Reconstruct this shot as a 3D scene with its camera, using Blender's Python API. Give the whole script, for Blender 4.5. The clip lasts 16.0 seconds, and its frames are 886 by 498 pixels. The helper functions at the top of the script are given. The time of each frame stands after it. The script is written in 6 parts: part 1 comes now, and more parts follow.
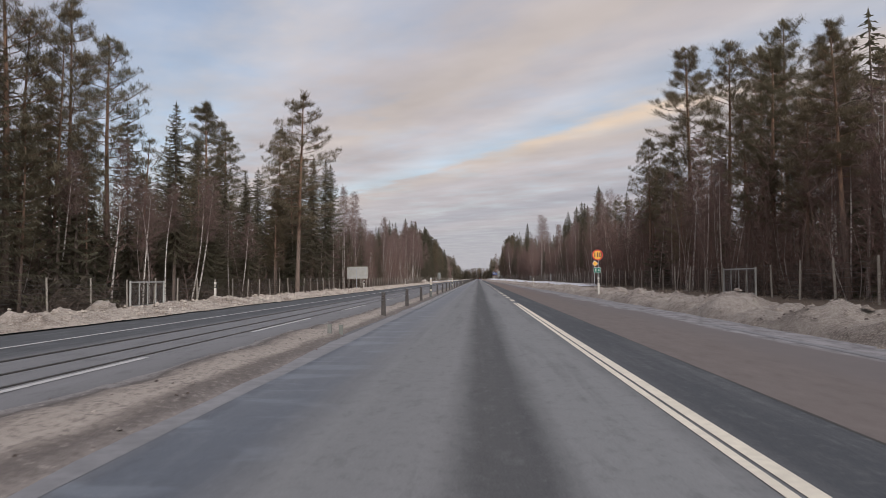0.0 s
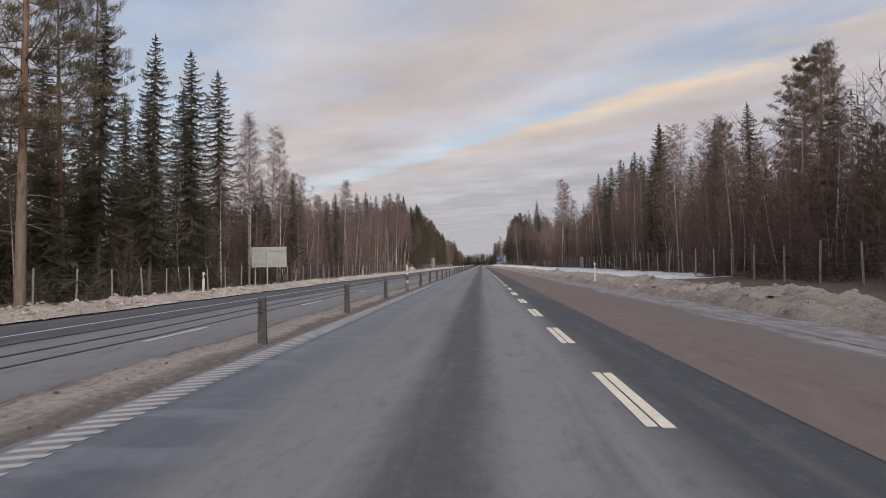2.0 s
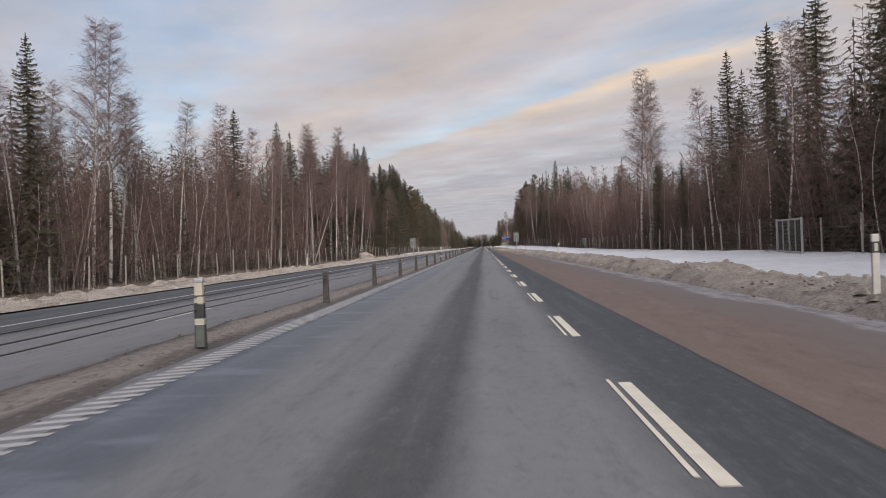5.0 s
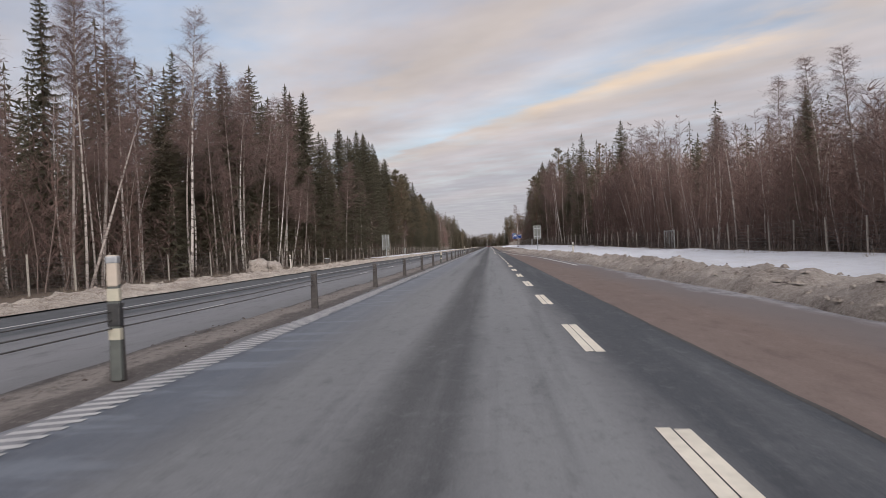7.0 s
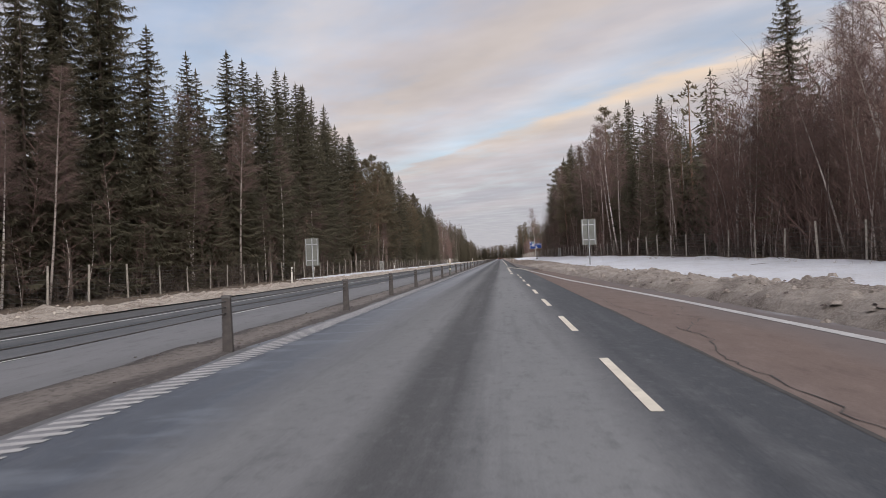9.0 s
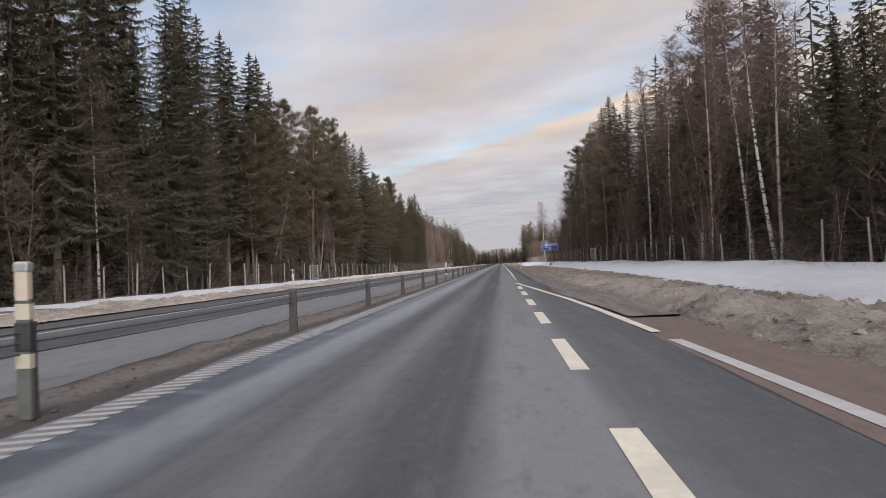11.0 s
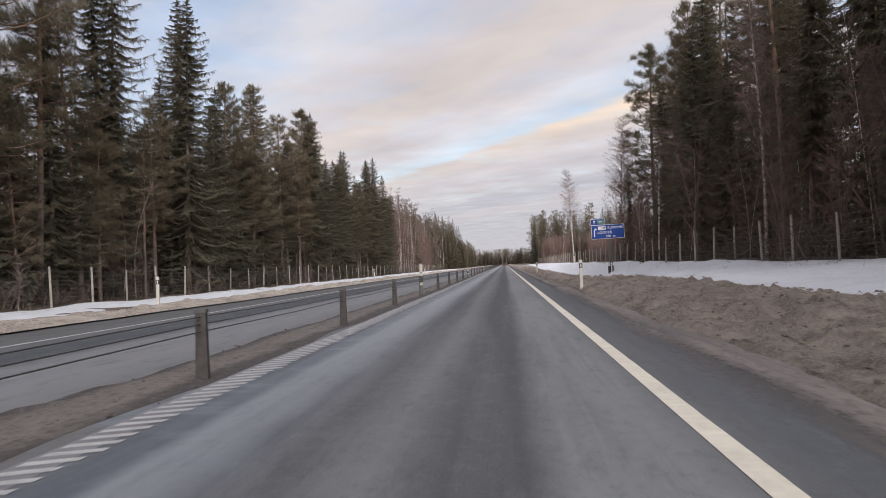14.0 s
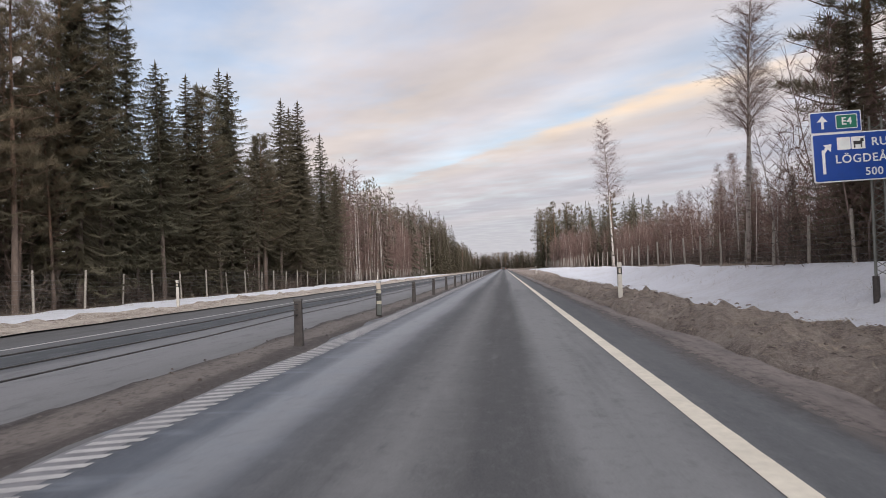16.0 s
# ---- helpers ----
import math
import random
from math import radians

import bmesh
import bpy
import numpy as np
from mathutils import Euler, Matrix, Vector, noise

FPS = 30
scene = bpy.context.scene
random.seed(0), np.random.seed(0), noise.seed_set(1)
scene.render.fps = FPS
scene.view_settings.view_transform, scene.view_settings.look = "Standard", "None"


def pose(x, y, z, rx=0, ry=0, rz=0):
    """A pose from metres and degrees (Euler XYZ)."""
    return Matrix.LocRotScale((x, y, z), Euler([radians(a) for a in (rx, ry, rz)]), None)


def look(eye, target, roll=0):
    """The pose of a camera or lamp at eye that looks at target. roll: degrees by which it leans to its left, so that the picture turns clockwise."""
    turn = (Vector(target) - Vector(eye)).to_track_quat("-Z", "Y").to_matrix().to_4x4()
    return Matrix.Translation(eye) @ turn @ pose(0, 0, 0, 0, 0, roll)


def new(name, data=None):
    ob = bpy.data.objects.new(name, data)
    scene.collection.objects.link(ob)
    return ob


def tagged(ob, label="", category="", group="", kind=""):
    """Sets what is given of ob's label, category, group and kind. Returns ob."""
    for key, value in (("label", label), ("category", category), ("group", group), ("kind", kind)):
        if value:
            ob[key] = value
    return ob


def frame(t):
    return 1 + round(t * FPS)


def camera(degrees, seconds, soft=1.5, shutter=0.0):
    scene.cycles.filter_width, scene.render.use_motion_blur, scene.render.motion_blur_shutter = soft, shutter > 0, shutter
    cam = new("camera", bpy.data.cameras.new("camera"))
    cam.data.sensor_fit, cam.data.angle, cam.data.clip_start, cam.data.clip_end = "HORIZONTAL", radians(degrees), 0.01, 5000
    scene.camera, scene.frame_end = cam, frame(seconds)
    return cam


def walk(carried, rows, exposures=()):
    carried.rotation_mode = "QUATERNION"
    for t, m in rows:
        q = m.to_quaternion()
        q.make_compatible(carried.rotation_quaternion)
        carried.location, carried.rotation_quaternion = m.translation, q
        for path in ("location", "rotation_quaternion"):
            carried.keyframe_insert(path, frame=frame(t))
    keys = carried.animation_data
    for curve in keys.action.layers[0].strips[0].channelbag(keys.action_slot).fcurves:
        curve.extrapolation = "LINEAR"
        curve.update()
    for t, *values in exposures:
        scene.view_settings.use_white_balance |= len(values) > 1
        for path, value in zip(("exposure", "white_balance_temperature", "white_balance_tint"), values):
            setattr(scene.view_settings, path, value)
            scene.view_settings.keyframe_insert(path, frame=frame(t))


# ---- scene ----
# ------------------------------------------------------------------ camera
cam = camera(60.0, 16.0, soft=0.75, shutter=0.05)
# seconds, x, y, z, yaw, pitch, roll: a car's windscreen camera on a straight trunk road, y along the road
ROWS = [
    (0.0, 0.000, -0.005, 1.171, 2.635, 2.198, 0.408),
    (0.5, 0.150, 12.689, 1.179, 2.691, 2.005, 0.748),
    (1.0, 0.284, 25.343, 1.182, 2.730, 1.721, 0.903),
    (1.5, 0.399, 38.098, 1.186, 2.827, 1.508, 1.006),
    (2.0, 0.485, 50.930, 1.195, 2.886, 1.187, 0.973),
    (2.5, 0.529, 63.719, 1.210, 2.926, 0.788, 1.053),
    (3.0, 0.525, 76.571, 1.219, 2.943, 0.289, 1.221),
    (3.5, 0.528, 89.548, 1.225, 2.991, -0.023, 1.468),
    (4.0, 0.612, 102.613, 1.208, 2.955, -0.151, 1.832),
    (6.5, 0.677, 173.550, 1.181, 3.239, -0.107, 2.207),
    (7.0, 0.685, 187.116, 1.165, 3.481, -0.117, 2.319),
    (7.5, 0.727, 200.845, 1.145, 3.831, 0.086, 2.226),
    (8.0, 0.775, 214.535, 1.121, 4.170, 0.221, 2.387),
    (8.5, 0.800, 228.045, 1.100, 4.333, 0.562, 2.452),
    (9.0, 0.760, 241.649, 1.098, 4.303, 0.860, 2.549),
    (11.5, 0.679, 303.387, 1.095, 4.440, 1.176, 1.634),
    (12.0, 0.598, 315.360, 1.098, 4.513, 1.222, 1.497),
    (12.5, 0.536, 327.346, 1.096, 4.552, 1.237, 1.562),
    (13.0, 0.472, 339.395, 1.104, 4.591, 1.278, 1.632),
    (13.5, 0.391, 351.157, 1.118, 4.634, 1.261, 1.711),
    (14.0, 0.333, 363.003, 1.131, 4.597, 1.264, 2.037),
    (14.5, 0.276, 374.870, 1.133, 4.508, 1.213, 2.005),
    (15.0, 0.216, 386.943, 1.121, 4.532, 1.259, 2.076),
    (15.5, 0.204, 399.098, 1.122, 4.542, 1.379, 1.978),
    (16.0, 0.237, 411.268, 1.127, 4.538, 1.566, 1.890),
]
walk(cam, [(t, pose(x, y, z, 90 + pitch, roll, yaw)) for t, x, y, z, yaw, pitch, roll in ROWS],
     exposures=[(0.0, -0.04), (4.0, 0.0), (9.0, 0.08), (11.5, 0.18), (12.5, 0.26), (16.0, 0.30)])

# ------------------------------------------------------------------ sky and sun
world = bpy.data.worlds.new("winter_sky")
scene.world = world
world.use_nodes = True
wn, wl = world.node_tree.nodes, world.node_tree.links
wn.clear()


def wmath(op, a, b=None):
    n = wn.new("ShaderNodeMath")
    n.operation = op
    for i, v in enumerate((a, b)):
        if v is None:
            continue
        if isinstance(v, (int, float)):
            n.inputs[i].default_value = v
        else:
            wl.new(v, n.inputs[i])
    return n.outputs[0]


SUN_EL, SUN_AZ = radians(21.0), radians(164.0)
sky = wn.new("ShaderNodeTexSky")
sky.sky_type = "NISHITA"
sky.sun_disc = False
sky.sun_elevation, sky.sun_rotation = SUN_EL, SUN_AZ
sky.air_density, sky.dust_density, sky.ozone_density = 1.0, 0.6, 1.6
tc = wn.new("ShaderNodeTexCoord")
sep = wn.new("ShaderNodeSeparateXYZ")
wl.new(tc.outputs["Generated"], sep.inputs[0])
up = wmath("MAXIMUM", sep.outputs[2], 0.02)
u = wmath("DIVIDE", sep.outputs[0], up)
v = wmath("DIVIDE", sep.outputs[1], up)
# cloud streets lie along one bearing of the cloud deck: "across" counts from street to street
across = wmath("ADD", wmath("MULTIPLY", u, 0.885), wmath("MULTIPLY", v, 0.466))
along = wmath("SUBTRACT", wmath("MULTIPLY", v, 0.885), wmath("MULTIPLY", u, 0.466))
deck = wn.new("ShaderNodeCombineXYZ")
wl.new(across, deck.inputs[0])
wl.new(wmath("MULTIPLY", along, 0.6), deck.inputs[1])
big = wn.new("ShaderNodeTexNoise")
big.inputs["Scale"].default_value, big.inputs["Detail"].default_value, big.inputs["Roughness"].default_value = 0.9, 5.0, 0.5
wl.new(deck.outputs[0], big.inputs["Vector"])
fine = wn.new("ShaderNodeTexNoise")
fine.inputs["Scale"].default_value, fine.inputs["Detail"].default_value, fine.inputs["Roughness"].default_value = 2.2, 5.0, 0.55
wl.new(deck.outputs[0], fine.inputs["Vector"])
wob = wmath("ADD", wmath("MULTIPLY", wmath("SUBTRACT", big.outputs["Fac"], 0.5), 0.75),
            wmath("MULTIPLY", wmath("SUBTRACT", fine.outputs["Fac"], 0.5), 0.45))
street = wmath("DIVIDE", wmath("ADD", wmath("ADD", across, wob), 2.0), 10.0)


def ramp(stops, fac, interp="EASE"):
    r = wn.new("ShaderNodeValToRGB")
    r.color_ramp.interpolation = interp
    el = r.color_ramp.elements
    while len(el) < len(stops):
        el.new(0.5)
    for e, (p, c) in zip(el, stops):
        e.position, e.color = p, (*c, 1)
    wl.new(fac, r.inputs[0])
    return r


GREY, PINK, CREAM, LAV, SLATE = (0.555, 0.515, 0.535), (0.60, 0.535, 0.515), (0.78, 0.63, 0.505), (0.535, 0.50, 0.525), (0.445, 0.44, 0.49)
WHITE = (0.63, 0.605, 0.63)
plain = ramp([(0.0, LAV), (0.16, GREY), (0.25, WHITE), (0.33, GREY), (0.375, PINK), (0.415, GREY), (0.46, WHITE),
              (0.515, PINK), (0.57, GREY), (0.66, LAV), (0.76, SLATE), (0.88, LAV), (1.0, SLATE)], street)
clouds = ramp([(0.0, LAV), (0.16, GREY), (0.25, WHITE), (0.33, GREY), (0.375, PINK), (0.415, GREY), (0.46, WHITE),
               (0.503, CREAM), (0.54, PINK), (0.60, GREY), (0.68, LAV), (0.76, SLATE), (0.88, LAV), (1.0, SLATE)], street)
cover = ramp([(0.0, (0.95,) * 3), (0.15, (0.8,) * 3), (0.23, (0.5,) * 3), (0.29, (0.85,) * 3), (0.37, (1,) * 3), (0.425, (0.95,) * 3),
              (0.478, (0.58,) * 3), (0.50, (0.95,) * 3), (0.56, (1,) * 3), (0.68, (0.9,) * 3), (0.75, (1,) * 3), (1.0, (0.95,) * 3)], street)
cov = wmath("MINIMUM", wmath("MAXIMUM", wmath("ADD", cover.outputs[0], wmath("MULTIPLY", wmath("SUBTRACT", fine.outputs["Fac"], 0.5), 0.9)), 0.0), 1.0)
skyb = wn.new("ShaderNodeMix")
skyb.data_type, skyb.blend_type = "RGBA", "MULTIPLY"
skyb.inputs[0].default_value = 1.0
wl.new(sky.outputs[0], skyb.inputs[6])
skyb.inputs[7].default_value = (0.115, 0.115, 0.118, 1)
# the lit cloud edge reaches only so far along its street
reach = wn.new("ShaderNodeMapRange")
reach.interpolation_type = "SMOOTHSTEP"
reach.inputs["From Min"].default_value, reach.inputs["From Max"].default_value = 2.4, 3.3
wl.new(wmath("ADD", along, wmath("MULTIPLY", wmath("SUBTRACT", fine.outputs["Fac"], 0.5), 2.0)), reach.inputs["Value"])
lit = wn.new("ShaderNodeMix")
lit.data_type = "RGBA"
fade = wn.new("ShaderNodeMapRange")
fade.interpolation_type = "SMOOTHSTEP"
fade.inputs["From Min"].default_value, fade.inputs["From Max"].default_value = 6.6, 4.0
wl.new(along, fade.inputs["Value"])
wl.new(wmath("MULTIPLY", reach.outputs[0], fade.outputs[0]), lit.inputs[0])
wl.new(plain.outputs[0], lit.inputs[6])
wl.new(clouds.outputs[0], lit.inputs[7])
mixc = wn.new("ShaderNodeMix")
mixc.data_type = "RGBA"
wl.new(cov, mixc.inputs[0])
wl.new(skyb.outputs[2], mixc.inputs[6])
wl.new(lit.outputs[2], mixc.inputs[7])
puff = wn.new("ShaderNodeTexNoise")
puff.inputs["Scale"].default_value, puff.inputs["Detail"].default_value, puff.inputs["Roughness"].default_value = 1.5, 4.0, 0.5
wl.new(deck.outputs[0], puff.inputs["Vector"])
billow = wn.new("ShaderNodeVectorMath")
billow.operation = "SCALE"
wl.new(mixc.outputs[2], billow.inputs[0])
wl.new(wmath("ADD", wmath("MULTIPLY", wmath("SUBTRACT", puff.outputs["Fac"], 0.5), 0.55), 1.0), billow.inputs["Scale"])
# the deck thins into pale haze low over the horizon
low = wn.new("ShaderNodeMapRange")
low.inputs["From Min"].default_value, low.inputs["From Max"].default_value = 0.14, 0.0
low.inputs["To Min"].default_value, low.inputs["To Max"].default_value = 0.0, 0.75
wl.new(sep.outputs[2], low.inputs["Value"])
haze = wn.new("ShaderNodeMix")
haze.data_type = "RGBA"
wl.new(low.outputs[0], haze.inputs[0])
wl.new(billow.outputs[0], haze.inputs[6])
haze.inputs[7].default_value = (0.49, 0.475, 0.505, 1)
# the whole sky is brighter on the sun's side
side = wn.new("ShaderNodeVectorMath")
side.operation = "DOT_PRODUCT"
wl.new(tc.outputs["Generated"], side.inputs[0])
side.inputs[1].default_value = (math.sin(SUN_AZ) * math.cos(SUN_EL), math.cos(SUN_AZ) * math.cos(SUN_EL), math.sin(SUN_EL))
glow = wmath("ADD", wmath("MULTIPLY", wmath("POWER", wmath("MAXIMUM", side.outputs["Value"], 0.0), 1.5), 1.3), 1.0)
bright = wn.new("ShaderNodeVectorMath")
bright.operation = "SCALE"
wl.new(haze.outputs[2], bright.inputs[0])
wl.new(glow, bright.inputs["Scale"])
bg = wn.new("ShaderNodeBackground")
bg.inputs["Strength"].default_value = 1.0
wl.new(bright.outputs[0], bg.inputs["Color"])
wout = wn.new("ShaderNodeOutputWorld")
wl.new(bg.outputs[0], wout.inputs["Surface"])

sun = new("sun", bpy.data.lights.new("sun", "SUN"))
sun.data.energy, sun.data.angle, sun.data.color = 2.7, radians(35), (1.0, 0.965, 0.94)
sun.matrix_world = look((0, 0, 50), Vector((0, 0, 50)) - 10 * Vector((math.sin(SUN_AZ) * math.cos(SUN_EL + 0.05), math.cos(SUN_AZ) * math.cos(SUN_EL + 0.05), math.sin(SUN_EL + 0.05))))

# ------------------------------------------------------------------ materials


class Mat:
    """A small builder of node materials on the Principled shader."""

    def __init__(self, name, rough=0.8, metal=0.0):
        self.m = bpy.data.materials.new(name)
        self.m.use_nodes = True
        self.n, self.l = self.m.node_tree.nodes, self.m.node_tree.links
        self.b = self.n["Principled BSDF"]
        self.b.inputs["Roughness"].default_value, self.b.inputs["Metallic"].default_value = rough, metal
        self.tc = self.n.new("ShaderNodeTexCoord")

    def put(self, socket, value):
        if isinstance(value, bpy.types.NodeSocket):
            self.l.new(value, socket)
        elif isinstance(value, tuple):
            socket.default_value = (*value, 1) if len(value) == 3 and len(socket.default_value) == 4 else value
        else:
            socket.default_value = value

    def coords(self, scale=(1, 1, 1)):
        mp = self.n.new("ShaderNodeMapping")
        mp.inputs["Scale"].default_value = scale
        self.l.new(self.tc.outputs["Object"], mp.inputs[0])
        return mp.outputs[0]

    def noise(self, scale, detail=4.0, rough=0.6, stretch=(1, 1, 1)):
        t = self.n.new("ShaderNodeTexNoise")
        t.inputs["Scale"].default_value, t.inputs["Detail"].default_value, t.inputs["Roughness"].default_value = scale, detail, rough
        self.l.new(self.coords(stretch), t.inputs["Vector"])
        return t.outputs["Fac"]

    def math(self, op, a, b=0.0):
        t = self.n.new("ShaderNodeMath")
        t.operation = op
        self.put(t.inputs[0], a), self.put(t.inputs[1], b)
        return t.outputs[0]

    def ramp(self, fac, stops):
        t = self.n.new("ShaderNodeValToRGB")
        el = t.color_ramp.elements
        while len(el) < len(stops):
            el.new(0.5)
        for e, (p, c) in zip(el, stops):
            e.position, e.color = p, ((*c, 1) if isinstance(c, tuple) else (c, c, c, 1))
        self.l.new(fac, t.inputs[0])
        return t.outputs[0]

    def mix(self, fac, a, b, blend="MIX"):
        t = self.n.new("ShaderNodeMix")
        t.data_type, t.blend_type = "RGBA", blend
        self.put(t.inputs[0], fac), self.put(t.inputs[6], a), self.put(t.inputs[7], b)
        return t.outputs[2]

    def axis(self, i):
        s = self.n.new("ShaderNodeSeparateXYZ")
        self.l.new(self.tc.outputs["Object"], s.inputs[0])
        return s.outputs[i]

    def rand(self):
        return self.n.new("ShaderNodeObjectInfo").outputs["Random"]

    def island(self):
        return self.n.new("ShaderNodeNewGeometry").outputs["Random Per Island"]

    def bump(self, height, strength=0.3, dist=0.02):
        t = self.n.new("ShaderNodeBump")
        t.inputs["Strength"].default_value, t.inputs["Distance"].default_value = strength, dist
        self.l.new(height, t.inputs["Height"])
        self.l.new(t.outputs[0], self.b.inputs["Normal"])

    def done(self, colour, rough=None):
        self.put(self.b.inputs["Base Color"], colour)
        if rough is not None:
            self.put(self.b.inputs["Roughness"], rough)
        return self.m


def simple(name, a, b, scale=20.0, rough=0.6, metal=0.0, bump=0.1):
    k = Mat(name, rough, metal)
    n = k.noise(scale)
    big = k.noise(scale * 0.13, 3)
    c = k.mix(k.ramp(n, [(0.35, 0.0), (0.7, 1.0)]), a, b)
    c = k.mix(k.ramp(big, [(0.4, 0.0), (0.75, 0.5)]), c, tuple(0.6 * q for q in a))
    k.bump(n, bump, 0.01)
    return k.done(c)


def asphalt_lane():
    """Salt-greyed asphalt with worn wheel tracks, damp strips that run along the lane and a painted streak of wet
    sheen.
    """
    k = Mat("asphalt_worn_grey", 0.75)
    x = k.math("ADD", k.axis(0), k.math("MULTIPLY", k.math("SUBTRACT", k.noise(0.35, 4, 0.6, (1, 0.10, 1)), 0.5), 0.40))
    x = k.math("ADD", x, k.math("MULTIPLY", k.math("SUBTRACT", k.noise(2.2, 4, 0.65, (1, 0.35, 1)), 0.5), 0.16))
    f = k.math("DIVIDE", k.math("ADD", x, 4.0), 8.0)     # -4 m .. 4 m
    first = k.ramp(f, [(0.14, (0.19, 0.175, 0.165)), (0.19, (0.20, 0.20, 0.215)), (0.21, (0.105, 0.118, 0.145)), (0.29, (0.095, 0.107, 0.133)), (0.325, (0.15, 0.148, 0.155)), (0.36, (0.245, 0.238, 0.238)),
                       (0.455, (0.26, 0.25, 0.248)), (0.495, (0.105, 0.10, 0.10)), (0.545, (0.10, 0.096, 0.098)), (0.58, (0.27, 0.262, 0.26)), (0.675, (0.28, 0.272, 0.27)), (0.72, (0.14, 0.137, 0.143)), (0.745, (0.072, 0.075, 0.084)), (0.86, (0.066, 0.07, 0.08))])
    # pale bluish stops at 0.268 to 0.305 paint the sky's sheen on wet asphalt
    later = k.ramp(f, [(0.14, (0.19, 0.175, 0.165)), (0.19, (0.19, 0.19, 0.20)), (0.208, (0.095, 0.107, 0.13)), (0.247, (0.10, 0.112, 0.137)), (0.268, (0.30, 0.305, 0.325)), (0.305, (0.27, 0.272, 0.287)), (0.34, (0.105, 0.107, 0.118)),
                       (0.385, (0.125, 0.122, 0.125)), (0.44, (0.235, 0.226, 0.222)), (0.50, (0.10, 0.095, 0.095)), (0.55, (0.105, 0.10, 0.10)), (0.585, (0.29, 0.281, 0.278)), (0.665, (0.29, 0.281, 0.278)), (0.715, (0.15, 0.149, 0.152)), (0.86, (0.10, 0.102, 0.108))])
    tone = k.mix(k.ramp(k.math("DIVIDE", k.axis(1), 400.0), [(0.62, 0.0), (0.74, 1.0)]), first, later)
    streak = k.noise(1.1, 5, 0.65, (1.8, 0.06, 1))
    patch = k.noise(0.22, 4, 0.6, (1, 0.25, 1))
    grain = k.noise(55.0, 3, 0.7)
    c = k.mix(k.ramp(streak, [(0.50, 0.0), (0.74, 0.35)]), tone, (0.29, 0.275, 0.272))
    c = k.mix(k.ramp(streak, [(0.28, 0.45), (0.46, 0.0)]), c, (0.085, 0.084, 0.09))
    c = k.mix(k.ramp(patch, [(0.48, 0.0), (0.72, 0.25)]), c, (0.10, 0.10, 0.11))
    c = k.mix(0.18, c, k.ramp(grain, [(0.3, (0.035, 0.035, 0.035)), (0.7, (0.30, 0.29, 0.29))]))
    ice = k.math("MULTIPLY", k.ramp(f, [(0.165, 1.0), (0.20, 0.9), (0.30, 0.7), (0.35, 0.0)]), k.ramp(k.noise(1.1, 4, 0.6, (0.5, 1.2, 1)), [(0.52, 0.0), (0.60, 0.65)]))
    c = k.mix(ice, c, (0.235, 0.25, 0.28))
    mott = k.noise(3.2, 6, 0.7, (1.3, 0.35, 1))
    c = k.mix(k.ramp(mott, [(0.28, 0.35), (0.45, 0.0)]), c, (0.055, 0.055, 0.06))
    c = k.mix(k.ramp(mott, [(0.55, 0.0), (0.78, 0.25)]), c, (0.34, 0.325, 0.32))
    chips = k.noise(9.0, 5, 0.75, (1, 0.6, 1))
    c = k.mix(k.ramp(chips, [(0.33, 0.22), (0.47, 0.0)]), c, (0.07, 0.07, 0.074))
    c = k.mix(k.ramp(chips, [(0.54, 0.0), (0.68, 0.13)]), c, (0.36, 0.35, 0.345))
    k.bump(k.math("ADD", grain, mott), 0.3, 0.006)
    k.put(k.b.inputs["Specular IOR Level"], k.ramp(f, [(0.19, 0.12), (0.225, 0.42), (0.33, 0.38), (0.38, 0.12)]))
    damp = k.ramp(f, [(0.19, 0.8), (0.225, 0.45), (0.33, 0.5), (0.37, 0.8)])
    return k.done(k.mix(1.0, c, (0.81, 0.85, 0.87), "MULTIPLY"), damp)


